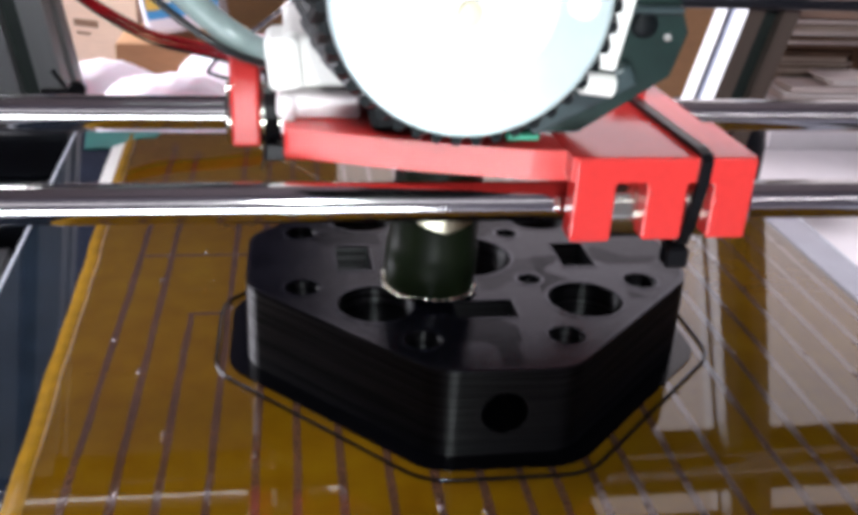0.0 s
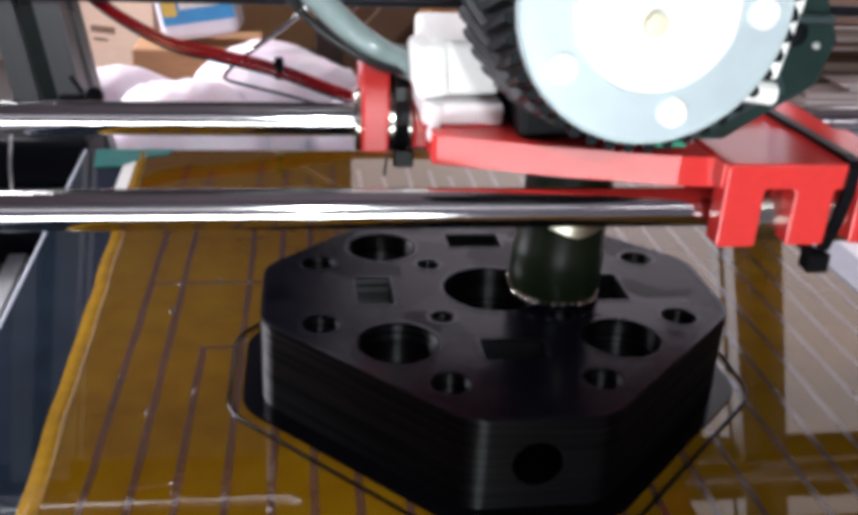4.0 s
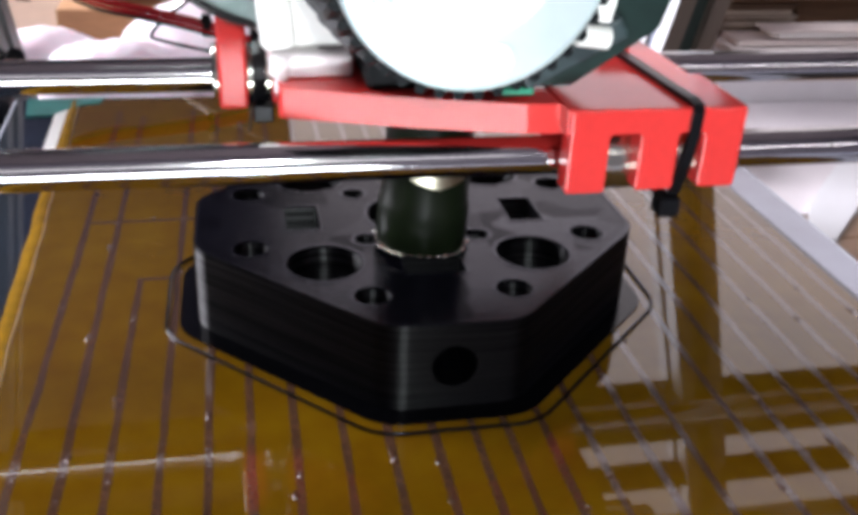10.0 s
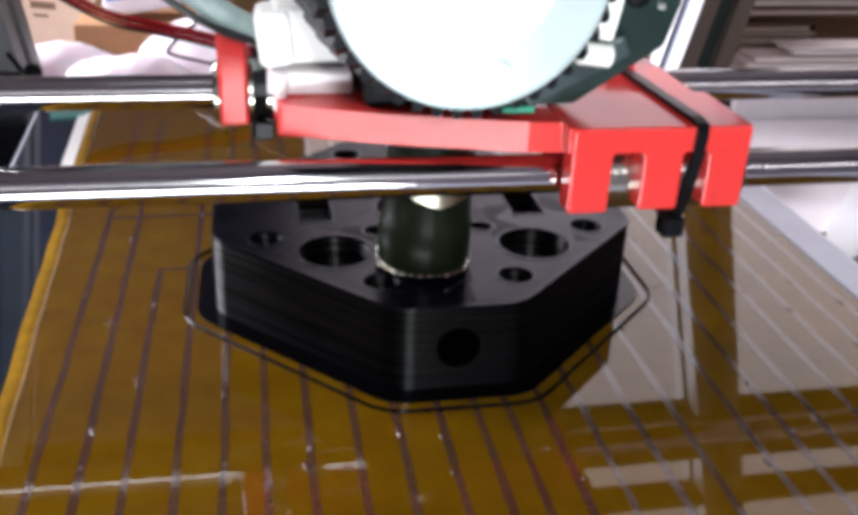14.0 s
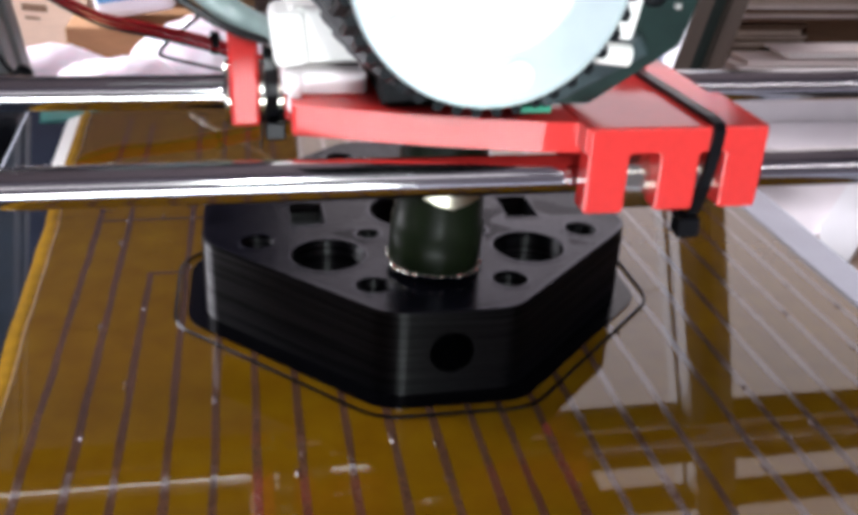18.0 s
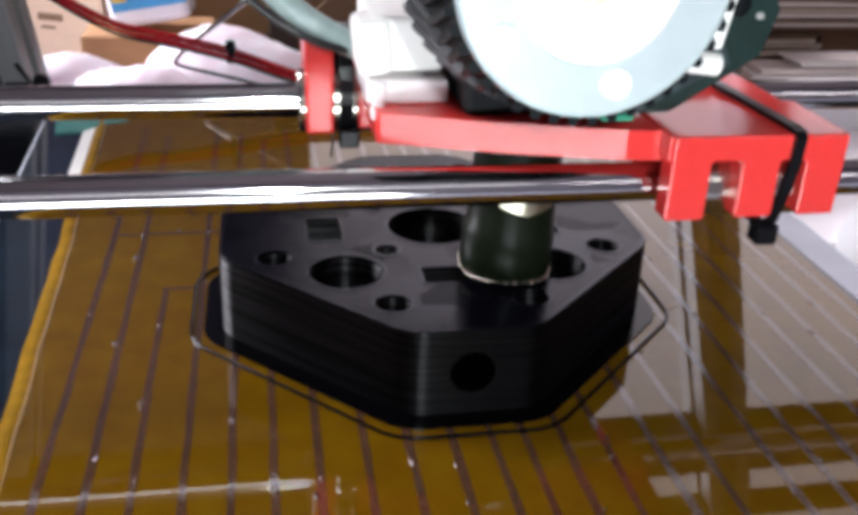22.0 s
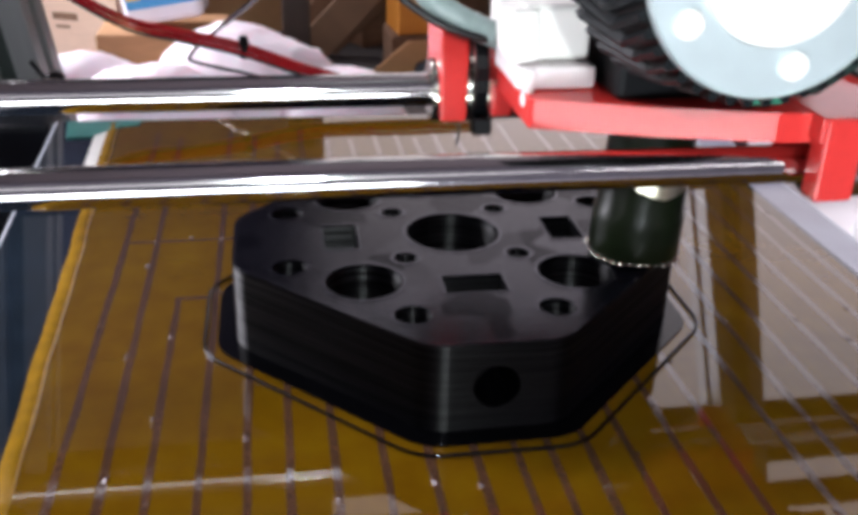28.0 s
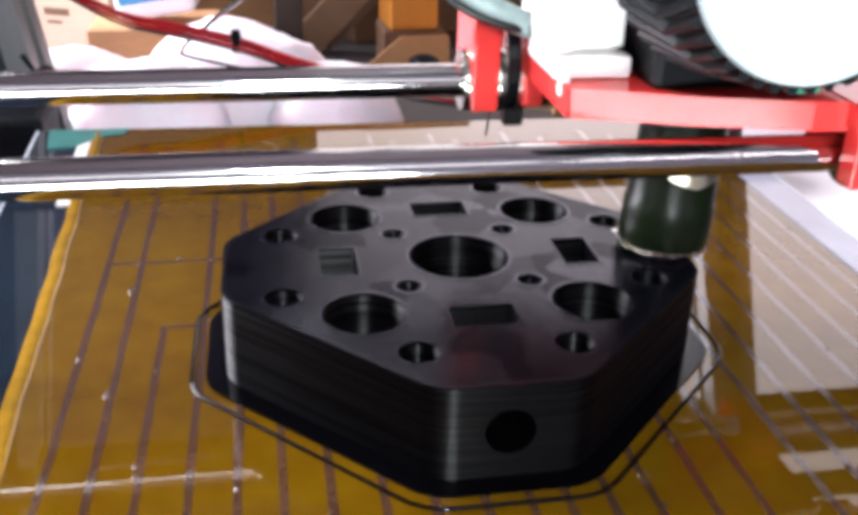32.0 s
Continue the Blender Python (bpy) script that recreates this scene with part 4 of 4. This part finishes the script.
    part("motor_plug", box(bmesh.new(), -36.3, -29.2, -9.5, 4, 71.4, 82.4, 1.6, m=Matrix.Translation((-32, 0, 77)) @ Matrix.Rotation(radians(-6), 4, "Y") @ Matrix.Translation((32, 0, -77))), WHITE, e, "white plug block")
    part("motor_mount", box(bmesh.new(), -34.5, -17.6, -11, 10, 66.3, 71.2, 0.9), SHIM, e, "milky glossy plastic shim")
    bm = lathe(bmesh.new(), (0.1, 0.15, 1), [(0, 0.3), (0.8, 1.2), (2.2, 1.5), (4.6, 1.2), (6.5, 1.6), (8, 1.3), (8.6, 0.4)], 16, (-32.4, -11.6, 62.6))
    smooth(part("glue_drip", bm, SHIM, e, "milky drip of glue"))
    bm = sweep(bmesh.new(), [(-78, 10, 112), (-62, 14, 94), (-53, 17, 84.5), (-46, 18, 78), (-39, 16, 74), (-33, 10, 72.5)], 3.0, 16)
    smooth(part("cable_sleeve", bm, GREY_HOSE, e, "grey-green cable sleeve"), 60)
    bm = sweep(bmesh.new(), [(-82, 8, 110), (-66, 12, 92), (-57, 15, 82), (-49, 15, 76), (-42, 13, 73), (-36, 10, 72)], 0.9, 10)
    smooth(part("cable", bm, BLACK_WIRE, e, "thin dark cable beside the sleeve"), 60)
    # big gear
    gx, gy, gz, gr = -3.7, -53.0, 98.6, 22.2
    n = 44
    bm = bmesh.new()
    rows = []
    for d, s, out in ((1, 0.0, 0.3), (14, 1.2, 2.0), (27, 0.0, 4.0)):
        row = []
        for i in range(n):
            for k, r in ((0.0, 0.0), (0.28, 0.0), (0.45, 1.6), (0.8, 1.6)):
                a = 2 * math.pi * (i + k + s) / n
                row.append(bm.verts.new((gx + (gr + out + r) * math.cos(a), gy + d, gz + (gr + out + r) * math.sin(a))))
        rows.append(row)
    for p, q in zip(rows, rows[1:]):
        for i in range(len(p)):
            bm.faces.new((p[i - 1], p[i], q[i], q[i - 1]))
    bm.faces.new(rows[0])
    bm.faces.new(rows[-1][::-1])
    gear = part("gear", bm, GEAR_BLACK, e, "black herringbone gear")
    bm = lathe(bmesh.new(), (0, 1, 0), [(0.5, gr - 0.6), (0, gr - 0.2), (0.4, gr), (2.0, gr + 0.3)], 72, (gx, gy - 0.6, gz))
    part("gear_face", bm, GEAR_FACE, gear, "pale gear face")
    bm = lathe(bmesh.new(), (0, 1, 0), [(0, 12.6), (0.5, 13.3), (2, 13.4)], 56, (gx, gy - 2.2, gz))
    smooth(part("hub", bm, WHITE, gear, "white raised hub"))
    # axle end coloured pale, as glare washes it out
    bm = lathe(bmesh.new(), (0, 1, 0), [(0, 1.0), (0.3, 1.8), (2.5, 1.9)], 24, (gx - 1, gy - 4.2, gz - 2))
    smooth(part("axle_bolt", bm, CREAM, gear, "axle end coloured pale for the glare on it"))
    for k in range(5):
        a = radians(-74 + 72 * k)
        bm = lathe(bmesh.new(), (0, 1, 0), [(0, 2.0), (0.4, 2.5), (1.2, 2.5)], 24, (gx + 17.4 * math.cos(a), gy - 1.3, gz + 17.4 * math.sin(a)))
        smooth(part("stud", bm, WHITE, gear, "white round stud"))
    # short cable tail below the rear clamp
    bm = sweep(bmesh.new(), [(-38.5, 30, 52), (-38.2, 29, 46), (-38.8, 28.5, 41)], 0.35, 8)
    part("cable_tail", bm, BLACK_WIRE, e, "thin dark cable tail")
    return e


BED, BLOCK, SKIRT, CARRIAGE = heated_bed(), printed_plate(), skirt(), carriage()


def motions():
    slide = [(0, 17.6), (0.5, 12.1), (1, 24.0), (1.5, 15.1), (2, 15.6), (2.5, 13.7), (4.5, 1.5), (5, 3.0), (5.5, 5.6), (6, 4.7), (6.5, 8.6), (7, 5.9), (7.5, 21.1), (8, 15.2), (8.5, 17.7), (9, 12.8), (9.5, 19.6), (10, 18.5), (10.5, 30.2), (11, 42.2), (11.5, 42.5), (12, 46.3), (12.5, 46.4), (13, 48.8), (13.5, 34.2), (14, 33.8), (14.5, 37.6), (16.5, 31.8), (17, 28.7), (17.5, 47.1), (18, 32.8), (18.5, 51.4), (19, 34.1), (19.5, 47.6), (20, 41.3), (20.5, 44.3), (21, 41.0), (21.5, 41.9), (22, 28.4), (22.5, 51.9), (23, 29.7), (23.5, 46.6), (24, 38.7), (24.5, 41.3), (25, 42.0), (25.5, 28.8), (27.5, 31.8), (28, 18.5), (28.5, 21.9), (29, 17.9), (29.5, 17.0), (30, 13.7), (30.5, -7.5), (31, 5.6), (31.5, 4.4), (32, 0.0),]
    for ob in (BED, BLOCK, SKIRT):
        walk(ob, [(t, pose(0, y * MM, 0)) for t, y in slide])
    travel = [(0, -11.6), (0.5, -7.6), (1, -15.1), (1.5, -4.6), (2, -2.8), (2.5, 0.5), (4.5, 16.4), (5, 16.6), (5.5, 15.2), (6, 20.2), (6.5, 19.1), (7, 24.3), (7.5, 7.9), (8, 12.1), (8.5, 6.1), (9, 8.3), (9.5, 1.6), (10, -1.2), (10.5, -17.0), (11, -27.2), (11.5, -24.4), (12, -23.1), (12.5, -19.2), (13, -19.3), (13.5, -5.0), (14, -5.0), (14.5, -10.8), (16.5, -16.8), (17, -5.4), (17.5, -14.2), (18, -0.5), (18.5, -16.4), (19, 1.1), (19.5, -10.6), (20, -3.3), (20.5, -5.7), (21, -1.7), (21.5, -1.6), (22, 12.5), (22.5, -9.9), (23, 11.8), (23.5, -2.7), (24, 5.0), (24.5, 3.8), (25, 3.9), (25.5, 15.8), (27.5, 25.5), (28, 41.0), (28.5, 35.3), (29, 35.6), (29.5, 31.9), (30, 31.8), (30.5, 52.6), (31, 41.0), (31.5, 44.9), (32, 50.5),]
    walk(CARRIAGE, [(t, pose(x * MM, 0, 0)) for t, x in travel])


motions()
